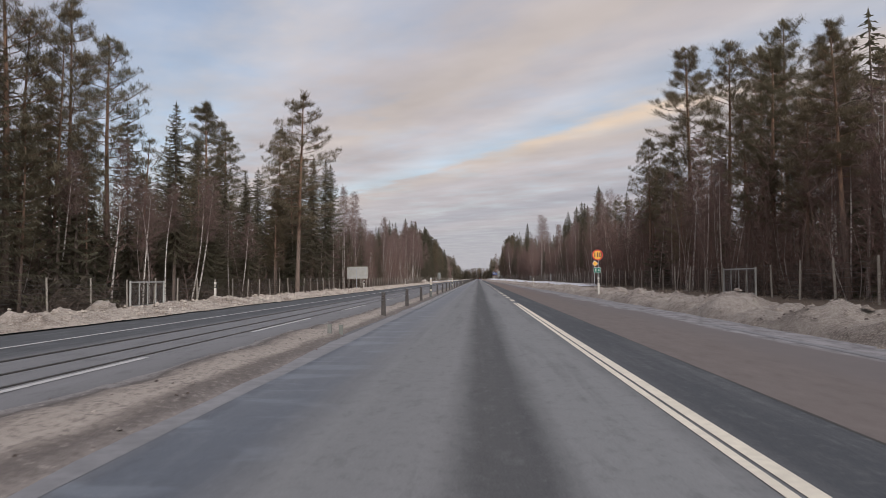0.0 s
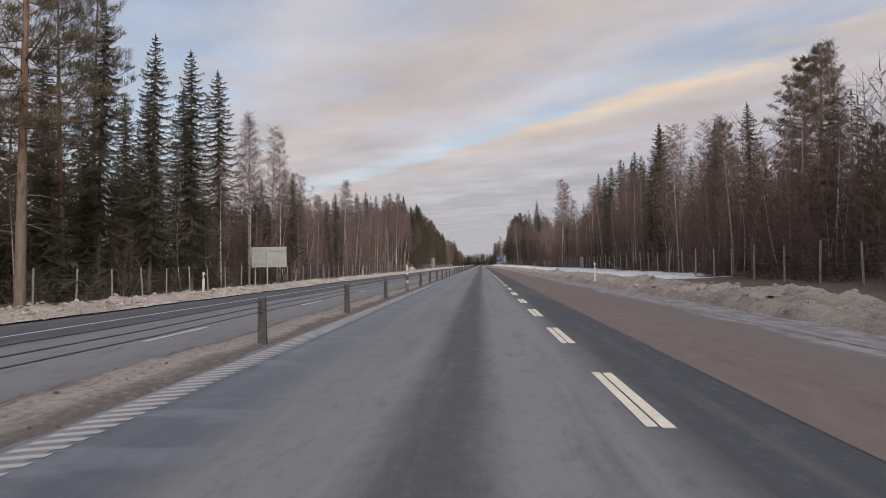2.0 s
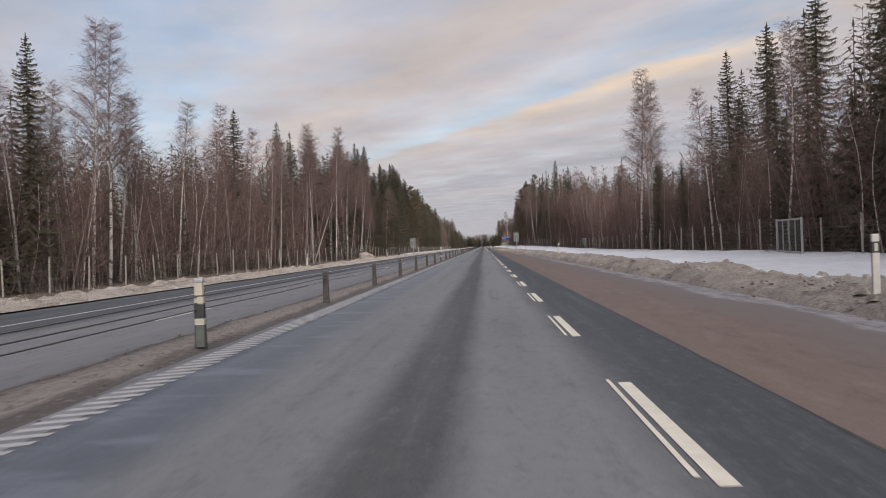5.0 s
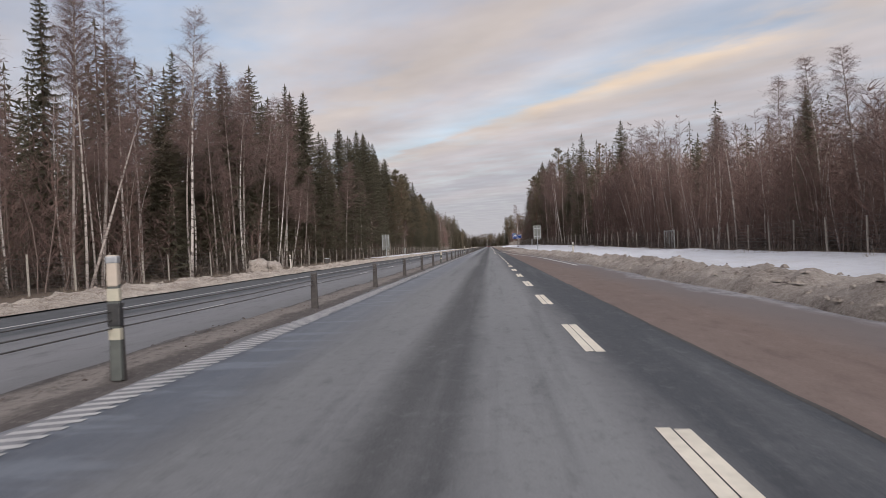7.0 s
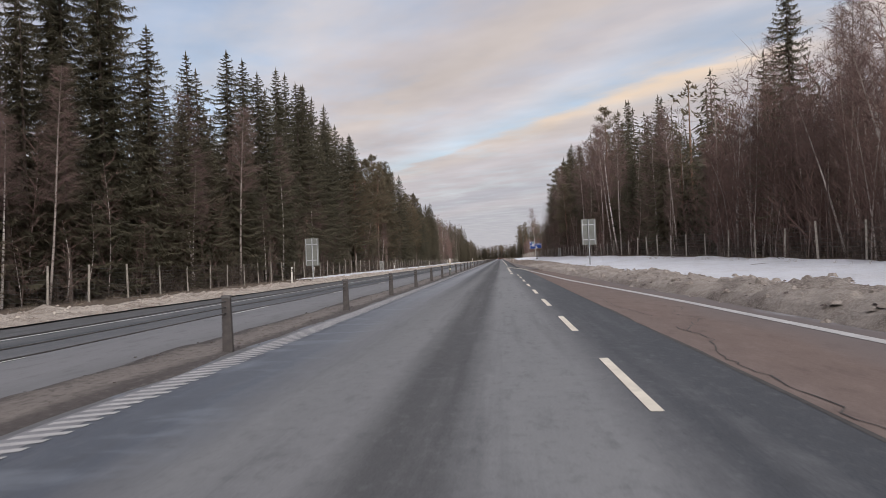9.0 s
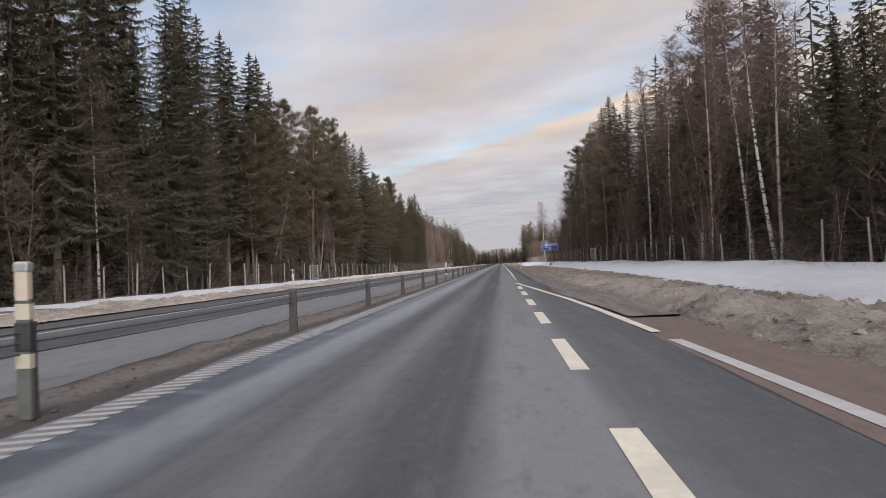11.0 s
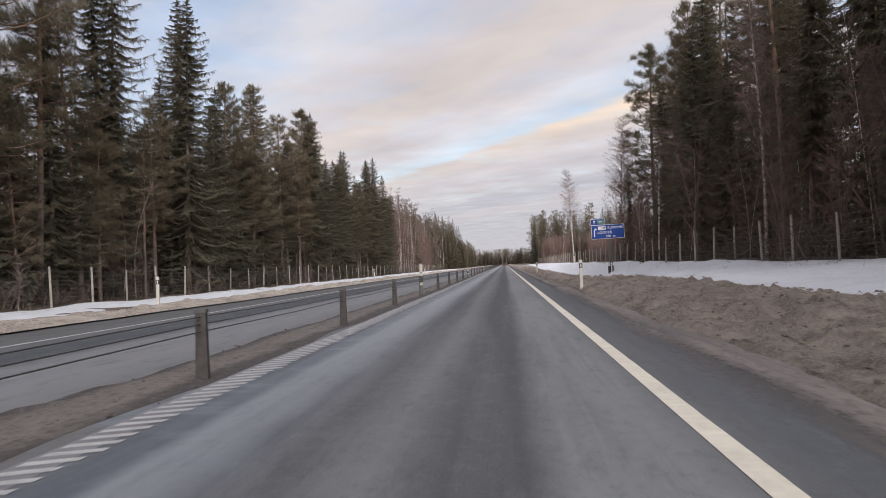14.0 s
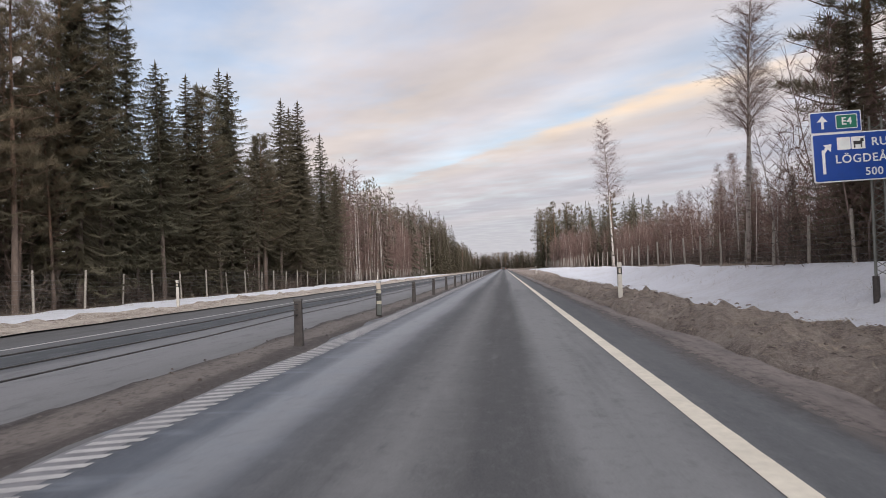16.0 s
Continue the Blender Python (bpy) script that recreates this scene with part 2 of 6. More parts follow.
def asphalt_red():
    k = Mat("asphalt_reddish_old", 0.85)
    streak = k.noise(0.8, 5, 0.6, (1.2, 0.06, 1))
    patch = k.noise(0.3, 4, 0.6, (1, 0.3, 1))
    grain = k.noise(45.0, 3, 0.7)
    c = k.mix(k.ramp(streak, [(0.35, 0.0), (0.7, 1.0)]), (0.255, 0.193, 0.168), (0.285, 0.228, 0.203))
    c = k.mix(k.ramp(patch, [(0.45, 0.0), (0.75, 0.5)]), c, (0.215, 0.19, 0.18))
    c = k.mix(0.3, c, k.ramp(grain, [(0.3, (0.08, 0.065, 0.06)), (0.7, (0.30, 0.24, 0.21))]))
    mott = k.noise(2.6, 6, 0.7, (1.3, 0.4, 1))
    c = k.mix(k.ramp(mott, [(0.30, 0.4), (0.47, 0.0)]), c, (0.11, 0.085, 0.078))
    c = k.mix(k.ramp(mott, [(0.53, 0.0), (0.75, 0.45)]), c, (0.36, 0.29, 0.265))
    c = k.mix(k.ramp(k.math("DIVIDE", k.axis(1), 200.0), [(0.12, 0.8), (0.42, 0.0)]), c, k.mix(mott, (0.15, 0.135, 0.13), (0.29, 0.265, 0.255)))
    x = k.math("ADD", k.axis(0), k.math("MULTIPLY", k.math("SUBTRACT", k.noise(0.5, 4, 0.6, (1, 0.3, 1)), 0.5), 1.6))
    c = k.mix(k.ramp(k.math("DIVIDE", x, 8.0), [(0.50, 0.0), (0.62, 0.7)]), c, (0.215, 0.20, 0.20))
    c = k.mix(k.ramp(k.math("DIVIDE", x, 8.0), [(0.655, 0.0), (0.685, 0.7)]), c, k.mix(k.ramp(mott, [(0.4, 0.0), (0.6, 1.0)]), (0.24, 0.24, 0.255), (0.47, 0.47, 0.49)))
    k.bump(grain, 0.3, 0.004)
    k.b.inputs["Specular IOR Level"].default_value = 0.12
    return k.done(k.mix(1.0, c, (0.73, 0.715, 0.71), "MULTIPLY"))


def asphalt_left():
    k = Mat("asphalt_oncoming_grey", 0.8)
    x = k.math("ADD", k.axis(0), k.math("MULTIPLY", k.math("SUBTRACT", k.noise(0.3, 3, 0.6, (1, 0.06, 1)), 0.5), 0.6))
    f = k.math("DIVIDE", k.math("ADD", x, 12.0), 9.0)    # -12 m .. -3 m
    early = k.ramp(f, [(0.10, (0.20, 0.195, 0.19)), (0.16, (0.13, 0.132, 0.14)), (0.48, (0.115, 0.118, 0.126)), (0.54, (0.34, 0.322, 0.325)), (0.80, (0.365, 0.343, 0.345)), (0.95, (0.25, 0.235, 0.232))])
    late = k.ramp(f, [(0.05, (0.15, 0.135, 0.125)), (0.30, (0.20, 0.19, 0.185)), (0.42, (0.24, 0.235, 0.235)), (0.48, (0.105, 0.112, 0.122)), (0.60, (0.115, 0.12, 0.13)), (0.65, (0.36, 0.345, 0.35)), (0.80, (0.40, 0.38, 0.38)), (0.92, (0.30, 0.285, 0.28))])
    tone = k.mix(k.ramp(k.math("DIVIDE", k.axis(1), 500.0), [(0.36, 0.0), (0.6, 1.0)]), early, late)
    streak = k.noise(1.0, 5, 0.65, (1.6, 0.045, 1))
    grain = k.noise(50.0, 3, 0.7)
    c = k.mix(k.ramp(streak, [(0.45, 0.0), (0.75, 0.3)]), tone, (0.31, 0.30, 0.305))
    c = k.mix(0.3, c, k.ramp(grain, [(0.3, (0.07, 0.07, 0.07)), (0.7, (0.26, 0.255, 0.25))]))
    mott = k.noise(2.8, 6, 0.7, (1.3, 0.3, 1))
    c = k.mix(k.ramp(mott, [(0.30, 0.4), (0.47, 0.0)]), c, (0.085, 0.085, 0.09))
    c = k.mix(k.ramp(mott, [(0.53, 0.0), (0.75, 0.45)]), c, (0.36, 0.35, 0.355))
    k.bump(grain, 0.25, 0.004)
    k.b.inputs["Specular IOR Level"].default_value = 0.12
    return k.done(k.mix(1.0, c, (0.63, 0.66, 0.68), "MULTIPLY"))


def dirty_snow(name, clean, dirt_shade, amount, scale=1.0):
    """Ploughed snow: clean lumps, grey crust, and dark grit mixed with painted crevice shade between them."""
    k = Mat(name, 0.8)
    a = k.noise(0.8 * scale, 6, 0.65, (1, 0.5, 1))
    b = k.noise(4.0 * scale, 6, 0.72, (1, 0.7, 1))
    g = k.noise(22.0 * scale, 5, 0.75)
    f = k.math("ADD", k.math("ADD", k.math("MULTIPLY", a, 0.42), k.math("MULTIPLY", b, 0.36)), k.math("MULTIPLY", g, 0.22))
    # the dark end is grit and soil plus crevice shade put into the colour
    c = k.ramp(f, [(0.36 + amount * 0.16, clean), (0.47 + amount * 0.16, tuple(0.55 * p + 0.4 * q for p, q in zip(clean, dirt_shade))), (0.56 + amount * 0.16, dirt_shade), (0.66 + amount * 0.14, tuple(0.4 * q for q in dirt_shade))])
    c = k.mix(k.ramp(g, [(0.40, 0.5), (0.52, 0.0)]), c, tuple(min(0.85, 1.15 * q) for q in clean))
    k.bump(k.math("ADD", b, k.math("MULTIPLY", g, 0.5)), 1.0, 0.14)
    return k.done(c)


def mud_film():
    """Grit and mud on the shoulder, in streaks along the road, thinning out towards the lane."""
    k = Mat("shoulder_mud_film", 0.85)
    n, f = k.noise(1.3, 5, 0.65, (1.6, 0.12, 1)), k.noise(9.0, 5, 0.7, (1, 0.5, 1))
    c = k.ramp(n, [(0.34, (0.10, 0.094, 0.097)), (0.45, (0.145, 0.124, 0.116)), (0.58, (0.21, 0.18, 0.165)), (0.7, (0.13, 0.108, 0.098))])
    c = k.mix(k.ramp(f, [(0.35, 0.6), (0.5, 0.0)]), c, (0.065, 0.053, 0.048))
    k.bump(f, 0.6, 0.02)
    x = k.math("ADD", k.axis(0), k.math("MULTIPLY", k.math("SUBTRACT", k.math("ADD", n, f), 1.0), 0.45))
    k.put(k.b.inputs["Alpha"], k.ramp(k.math("DIVIDE", x, 4.0), [(0.56, 0.0), (0.68, 1.0)]))
    return k.done(c)


def median_sand():
    """A pale ridge of sand with wet dark toes, drawn out in streaks along the road."""
    k = Mat("median_sand_and_slush", 0.9)
    n, f = k.noise(1.5, 5, 0.65, (1.5, 0.25, 1)), k.noise(14.0, 5, 0.72, (1, 0.6, 1))
    x = k.math("ADD", k.axis(0), k.math("MULTIPLY", k.math("SUBTRACT", n, 0.5), 0.5))
    c = k.ramp(k.math("DIVIDE", k.math("ADD", x, 4.2), 3.0), [(0.10, (0.25, 0.235, 0.23)), (0.16, (0.10, 0.085, 0.078)), (0.24, (0.34, 0.295, 0.255)), (0.36, (0.40, 0.35, 0.305)), (0.42, (0.16, 0.135, 0.12)), (0.47, (0.14, 0.12, 0.11)), (0.56, (0.30, 0.265, 0.24)), (0.8, (0.36, 0.315, 0.275))])
    c = k.mix(k.ramp(n, [(0.55, 0.0), (0.7, 0.6)]), c, (0.15, 0.125, 0.11))
    c = k.mix(k.ramp(f, [(0.36, 0.65), (0.5, 0.0)]), c, (0.10, 0.083, 0.075))
    c = k.mix(k.ramp(f, [(0.56, 0.0), (0.68, 0.5)]), c, (0.46, 0.41, 0.365))
    c = k.mix(k.ramp(k.math("DIVIDE", k.axis(1), 400.0), [(0.07, 0.15), (0.25, 0.65), (0.75, 1.0)]), c, k.mix(1.0, c, (0.44, 0.44, 0.455), "MULTIPLY"))
    k.bump(k.math("ADD", n, f), 0.9, 0.03)
    return k.done(c)


def bark(name, low, high, split, a2, scale=9.0, stretch=(1, 1, 0.25)):
    """Bark whose colour changes up the trunk (object z from 0 at the root to 1 at the top)."""
    k = Mat(name, 0.9)
    n = k.noise(scale, 5, 0.7, stretch)
    z = k.math("ADD", k.axis(2), k.math("MULTIPLY", k.math("SUBTRACT", n, 0.5), 0.25 * split))
    c = k.mix(k.ramp(k.math("DIVIDE", z, 20.0), [(split / 20.0 * 0.75, 0.0), (min(1, split / 20.0 * 1.4), 1.0)]), low, high)
    c = k.mix(k.ramp(n, [(0.42, 0.0), (0.62, 0.75)]), c, a2)
    c = k.mix(k.math("MULTIPLY", k.rand(), 0.35), c, tuple(0.5 * q for q in low))
    k.bump(n, 0.7, 0.03)
    return k.done(c)


def birch_bark():
    k = Mat("birch_bark_white", 0.7)
    n = k.noise(5.0, 4, 0.6, (1, 1, 2.2))
    spots = k.noise(2.6, 3, 0.6, (1.0, 1.0, 2.2))
    z = k.axis(2)
    c = k.mix(k.ramp(n, [(0.4, 0.0), (0.7, 1.0)]), (0.68, 0.63, 0.57), (0.52, 0.47, 0.42))
    c = k.mix(k.ramp(spots, [(0.53, 0.0), (0.60, 1.0)]), c, (0.05, 0.043, 0.04))
    c = k.mix(k.ramp(k.math("DIVIDE", z, 20.0), [(0.0, 0.75), (0.04, 0.2), (0.45, 0.1), (0.75, 0.85)]), c, (0.10, 0.075, 0.068))
    c = k.mix(k.math("MULTIPLY", k.rand(), 0.75), c, (0.20, 0.155, 0.135))
    return k.done(c)


def needles(name, dark, light, tip):
    k = Mat(name, 0.75)
    c = k.mix(k.island(), dark, light)
    c = k.mix(k.math("MULTIPLY", k.rand(), 0.6), c, tip)
    big = k.noise(0.8, 3)
    c = k.mix(k.ramp(big, [(0.4, 0.0), (0.7, 0.4)]), c, tuple(0.6 * q for q in dark))
    k.done(c)
    leaf, both = k.n.new("ShaderNodeBsdfTranslucent"), k.n.new("ShaderNodeMixShader")
    k.put(leaf.inputs["Color"], c)
    both.inputs[0].default_value = 0.5
    k.l.new(k.b.outputs[0], both.inputs[1]), k.l.new(leaf.outputs[0], both.inputs[2])
    k.l.new(both.outputs[0], k.n["Material Output"].inputs["Surface"])
    return k.m


def twigs(name, a, b):
    k = Mat(name, 0.85)
    c = k.mix(k.island(), a, b)
    c = k.mix(k.math("MULTIPLY", k.rand(), 0.5), c, tuple(0.55 * q for q in a))
    return k.done(c)


def forest_floor():
    k = Mat("ground_litter_and_snow", 0.95)
    n, f = k.noise(0.25, 6, 0.65), k.noise(6.0, 5, 0.7)
    c = k.mix(k.ramp(f, [(0.3, 0.0), (0.7, 1.0)]), (0.075, 0.056, 0.042), (0.19, 0.14, 0.10))
    s = k.math("ADD", k.math("MULTIPLY", n, 0.7), k.math("MULTIPLY", f, 0.3))
    c = k.mix(k.ramp(s, [(0.58, 0.0), (0.66, 0.8)]), c, (0.55, 0.56, 0.60))
    k.bump(f, 0.8, 0.08)
    return k.done(c)


M_ROAD, M_RED, M_LEFT = asphalt_lane(), asphalt_red(), asphalt_left()
M_FLOOR = forest_floor()
M_SNOW = dirty_snow("snow_clean", (0.76, 0.78, 0.83), (0.64, 0.63, 0.63), 0.6, 0.6)
M_BANK_L = dirty_snow("snow_bank_crusted", (0.66, 0.585, 0.505), (0.25, 0.195, 0.155), 0.06)
M_BANK_R = dirty_snow("snow_bank_grey", (0.50, 0.44, 0.385), (0.20, 0.162, 0.136), 0.13)
# the verge's tone contrast also paints lit lump tops and shadows between them
M_VERGE = dirty_snow("verge_mud_and_dry_grass", (0.47, 0.395, 0.335), (0.15, 0.115, 0.10), 0.07, 2.2)
M_MEDIAN = median_sand()
M_MUD = mud_film()
M_SOIL = dirty_snow("wet_soil", (0.20, 0.155, 0.135), (0.10, 0.076, 0.068), 0.1, 3.0)
M_LINE = simple("road_paint_worn", (0.78, 0.72, 0.60), (0.64, 0.59, 0.49), 9.0, 0.7)
M_LINE2 = simple("road_paint_dirty", (0.52, 0.51, 0.50), (0.40, 0.39, 0.385), 7.0, 0.8)
M_LINE3 = simple("road_paint_salted", (0.24, 0.238, 0.248), (0.17, 0.17, 0.18), 5.0, 0.8)
M_LINE4 = simple("rumble_paint_worn", (0.50, 0.49, 0.48), (0.34, 0.335, 0.335), 6.0, 0.8)
M_CRACK = simple("asphalt_seam_tar", (0.045, 0.042, 0.04), (0.07, 0.065, 0.06), 9.0, 0.8)
M_POST = simple("steel_weathered", (0.062, 0.052, 0.047), (0.036, 0.031, 0.029), 14.0, 0.75, 0.0)
M_GALV = simple("steel_galvanised", (0.42, 0.43, 0.44), (0.30, 0.31, 0.32), 12.0, 0.5, 0.6)
M_GATE = simple("gate_zinc_dull", (0.40, 0.40, 0.375), (0.31, 0.315, 0.29), 6.0, 0.7)
M_CAP = simple("post_cap_dull", (0.09, 0.084, 0.08), (0.06, 0.056, 0.053), 12.0, 0.7)
M_ALU2 = simple("sign_back_weathered", (0.15, 0.153, 0.138), (0.11, 0.113, 0.10), 3.0, 0.6)
M_CABLE = simple("wire_rope_dark", (0.12, 0.115, 0.112), (0.17, 0.165, 0.16), 30.0, 0.55, 0.7)
M_WOOD = simple("fence_post_grey_wood", (0.36, 0.325, 0.28), (0.22, 0.195, 0.165), 10.0, 0.9)
M_WIRE = simple("fence_wire_zinc", (0.22, 0.22, 0.22), (0.14, 0.14, 0.14), 10.0, 0.5, 0.6)
M_WHITE = simple("plastic_white_dirty", (0.52, 0.49, 0.44), (0.38, 0.35, 0.31), 8.0, 0.5)
M_BLACK = simple("plastic_black", (0.02, 0.02, 0.022), (0.05, 0.048, 0.045), 10.0, 0.5)
M_ALU = simple("sign_back_aluminium", (0.40, 0.39, 0.355), (0.33, 0.32, 0.29), 3.0, 0.5, 0.3)
M_PBARK = bark("pine_bark", (0.17, 0.125, 0.10), (0.26, 0.15, 0.095), 6.0, (0.09, 0.066, 0.055))
M_SBARK = bark("spruce_bark", (0.19, 0.145, 0.12), (0.17, 0.125, 0.10), 8.0, (0.08, 0.064, 0.055))
M_BBARK = birch_bark()
M_STEM = bark("sapling_bark", (0.24, 0.18, 0.155), (0.21, 0.135, 0.11), 3.0, (0.10, 0.07, 0.06))
M_PINE = needles("pine_needles", (0.150, 0.132, 0.086), (0.200, 0.172, 0.110), (0.225, 0.172, 0.112))
M_SPRUCE = needles("spruce_needles", (0.108, 0.102, 0.068), (0.152, 0.139, 0.092), (0.182, 0.146, 0.098))
M_TWIG = twigs("birch_twigs", (0.215, 0.14, 0.122), (0.125, 0.084, 0.073))
M_BRUSH = twigs("brush_twigs", (0.225, 0.142, 0.118), (0.125, 0.08, 0.067))
M_SHRUB = twigs("undergrowth_twigs", (0.125, 0.094, 0.073), (0.062, 0.050, 0.040))
M_DRY = twigs("dry_grass", (0.46, 0.39, 0.29), (0.27, 0.205, 0.16))

# ------------------------------------------------------------------ mesh helpers
NP = np.interp


def mesh_of(name, verts, faces, *mats):
    me = bpy.data.meshes.new(name)
    me.from_pydata([tuple(v) for v in verts], [], [tuple(f) for f in faces])
    for m in mats:
        me.materials.append(m)
    me.update()
    return me


def smooth(me):
    me.polygons.foreach_set("use_smooth", [True] * len(me.polygons))
    return me


def part(name, data, material, parent, label="", loc=None):
    """One mesh object (bmesh or mesh data) under a thing or a part."""
    if isinstance(data, bmesh.types.BMesh):
        me = bpy.data.meshes.new(name)
        data.to_mesh(me)
        data.free()
        data = me
    if material is not None and not data.materials:
        data.materials.append(material)
    ob = new(name, data)
    ob.parent = parent
    if loc is not None:
        ob.location = loc
    return tagged(ob, label)


def box(bm, x0, x1, y0, y1, z0, z1, bevel=0.0):
    r = bmesh.ops.create_cube(bm, size=1.0, matrix=Matrix.LocRotScale(((x0 + x1) / 2, (y0 + y1) / 2, (z0 + z1) / 2), None, (x1 - x0, y1 - y0, z1 - z0)))
    if bevel:
        es = {e for v_ in r["verts"] for e in v_.link_edges}
        bmesh.ops.bevel(bm, geom=list(es), offset=bevel, segments=2, profile=0.6, affect="EDGES")
    return bm


def rod(bm, a, b, r0, r1=None, sides=8):
    a, b = Vector(a), Vector(b)
    d = b - a
    m = Matrix.Translation((a + b) / 2) @ d.to_track_quat("Z", "Y").to_matrix().to_4x4()
    bmesh.ops.create_cone(bm, cap_ends=True, segments=sides, radius1=r0, radius2=r0 if r1 is None else r1, depth=d.length, matrix=m)
    return bm


def fbm(x, y, s, oct_=4):
    return noise.fractal(Vector((x * s, y * s, 3.7)), 1.0, 2.0, oct_)


# ------------------------------------------------------------------ the plan: lines along the road (y, x)
EDGE_R = ([-90, 20, 60, 110, 200, 250, 260, 276, 304, 309, 311.3, 313.8, 317.7, 321.7, 331.5, 340, 1300], [5.75, 5.75, 5.75, 5.5, 5.2, 4.95, 4.6, 3.7, 2.95, 2.81, 2.70, 2.60, 2.33, 2.10, 1.46, 1.6, 1.6])
TOE_R = ([-90, 20, 60, 105, 200, 250, 300, 330, 380, 1300], [6.5, 6.6, 6.7, 6.3, 5.7, 5.5, 4.1, 3.6, 2.95, 3.0])
FENCE_R = ([-90, 46, 122, 200, 262, 300, 330, 384, 440, 1300], [15.7, 15.7, 15.6, 16.6, 17.5, 14.6, 12.9, 11.6, 11.2, 12.0])
FENCE_L = ([-90, 1300], [-20.6, -20.6])
ZF_R = ([-90, 46, 100, 170, 218, 262, 300, 365, 384, 440, 600, 1300], [0.0, 0.0, 0.1, 0.2, 0.05, 0.05, 0.45, 0.65, 0.65, 0.7, 0.6, 0.2])
ZF_L = ([-90, 60, 130, 240, 320, 450, 1300], [-0.5, -0.5, -0.45, -0.3, -0.2, -0.25, -0.3])
TOE_L = -11.0


def at(line, y):
    return float(NP(y, line[0], line[1]))


def ground_z(x, y):
    """Height of the bare ground."""
    if x >= 0:
        toe, fen, zf = at(TOE_R, y), at(FENCE_R, y), at(ZF_R, y)
        if x <= toe + 0.6:
            return -0.09
        if x <= fen:
            k = (x - toe - 0.6) / (fen - toe - 0.6)
            dip = float(NP(y, [395, 415, 470, 500], [0.0, 0.6, 0.6, 0.0]))
            return -0.09 + (zf + 0.09) * k ** (1 + 5 * dip) - dip * math.sin(math.pi * k) + 0.05 * fbm(x, y, 0.25, 3)
        return zf + 0.02 * (x - fen) + 0.35 * fbm(x, y, 0.08, 3) * min(1, (x - fen) / 4)
    if x >= TOE_L - 0.6:
        return -0.09
    fen, zf = at(FENCE_L, y), at(ZF_L, y)
    if x >= fen:
        k = (TOE_L - 0.6 - x) / (TOE_L - 0.6 - fen)
        return -0.09 + (zf + 0.09) * k + 0.05 * fbm(x, y, 0.25, 3)
    return zf + 0.015 * (fen - x) + 0.35 * fbm(x, y, 0.08, 3) * min(1, (fen - x) / 4)


def sheet(name, xs_of, ys, z_of, mat, kind="structure", label="", category=""):
    """A sheet over rows y, with its x positions per row and its height."""
    verts, faces, w = [], [], None
    for y in ys:
        xs = xs_of(y)
        w = len(xs)
        verts += [(x, y, z_of(x, y)) for x in xs]
    for i in range(len(ys) - 1):
        for j in range(w - 1):
            a = i * w + j
            faces.append((a, a + 1, a + w + 1, a + w))
    return tagged(new(name, smooth(mesh_of(name, verts, faces, mat))), label, category, "", kind)


def steps(a, b, s):
    return list(np.linspace(a, b, max(2, int(round((b - a) / s)) + 1)))


# ground: one sheet to the horizon
gx = [-2500, -1200, -500, -200, -110, -70] + steps(-50, -24, 3.0) + steps(-23, -11.6, 1.2) + [-10.5, -3, 0, 2.4] + steps(2.6, 24, 1.1) + steps(27, 50, 3.5) + [70, 110, 200, 500, 1200, 2500]
gy = [-900, -300] + steps(-90, 520, 3.0) + steps(530, 1300, 20.0) + [1700, 2100, 3000, 4500]
sheet("ground", lambda y: gx, gy, ground_z, M_FLOOR, label="forest floor of brown litter with patches of old snow", category="ground")

# carriageways
ry = [-90] + steps(-80, 520, 4.0) + steps(540, 1100, 40.0)
sheet("road", lambda y: [-3.1, -2.0, -1.0, 0.0, 1.0, 2.0, min(2.82, at(TOE_R, y) + 0.4)], ry, lambda x, y: 0.0, M_ROAD, label="worn grey asphalt lane with salt-bleached wheel tracks", category="road")
sheet("road_shoulder_lane", lambda y: list(np.linspace(2.78, max(2.9, at(TOE_R, y) + 0.5), 5)), ry, lambda x, y: -0.014, M_RED, label="older reddish asphalt lane along the new surface", category="road")
sheet("road_oncoming", lambda y: [-11.6, -10, -8, -6, -4.5, -3.05], ry, lambda x, y: -0.004 - 0.01 * max(0, -4 - x), M_LEFT, label="grey asphalt carriageway of the oncoming traffic", category="road")

# banks of ploughed snow and the sandy median strip


def bank(name, ys, left, right, height, mat, rough, label, grain=0.9, n=15, foot=-0.03):
    """A long uneven bank between two lines, highest a third of the way across."""
    def xs(y):
        wob = 0.16 * fbm(3.0, y, 0.33, 3)
        return [left(y) + wob + (right(y) - left(y)) * j / (n - 1) for j in range(n)]

    def z(x, y):
        wob = 0.16 * fbm(3.0, y, 0.33, 3)
        k = (x - left(y) - wob) / (right(y) - left(y))
        prof = max(0.0, math.sin(math.pi * min(1, max(0, k)) ** 0.8)) ** 0.75
        lump = 1 + 0.5 * fbm(x, y, 0.45, 3)
        return foot + ground_lift(x, y) + prof * (height(y) * lump + rough * fbm(x, y, grain, 5) + 0.9 * rough * abs(fbm(x, y, grain * 3.1, 3)))
    return sheet(name, xs, ys, z, mat, label=label, category="snow bank" if "snow" in label else "verge")


def ground_lift(x, y):
    g = ground_z(x, y)
    return 0.0 if -11.6 < x < at(TOE_R, y) + 0.6 else max(g + 0.02, -0.4)


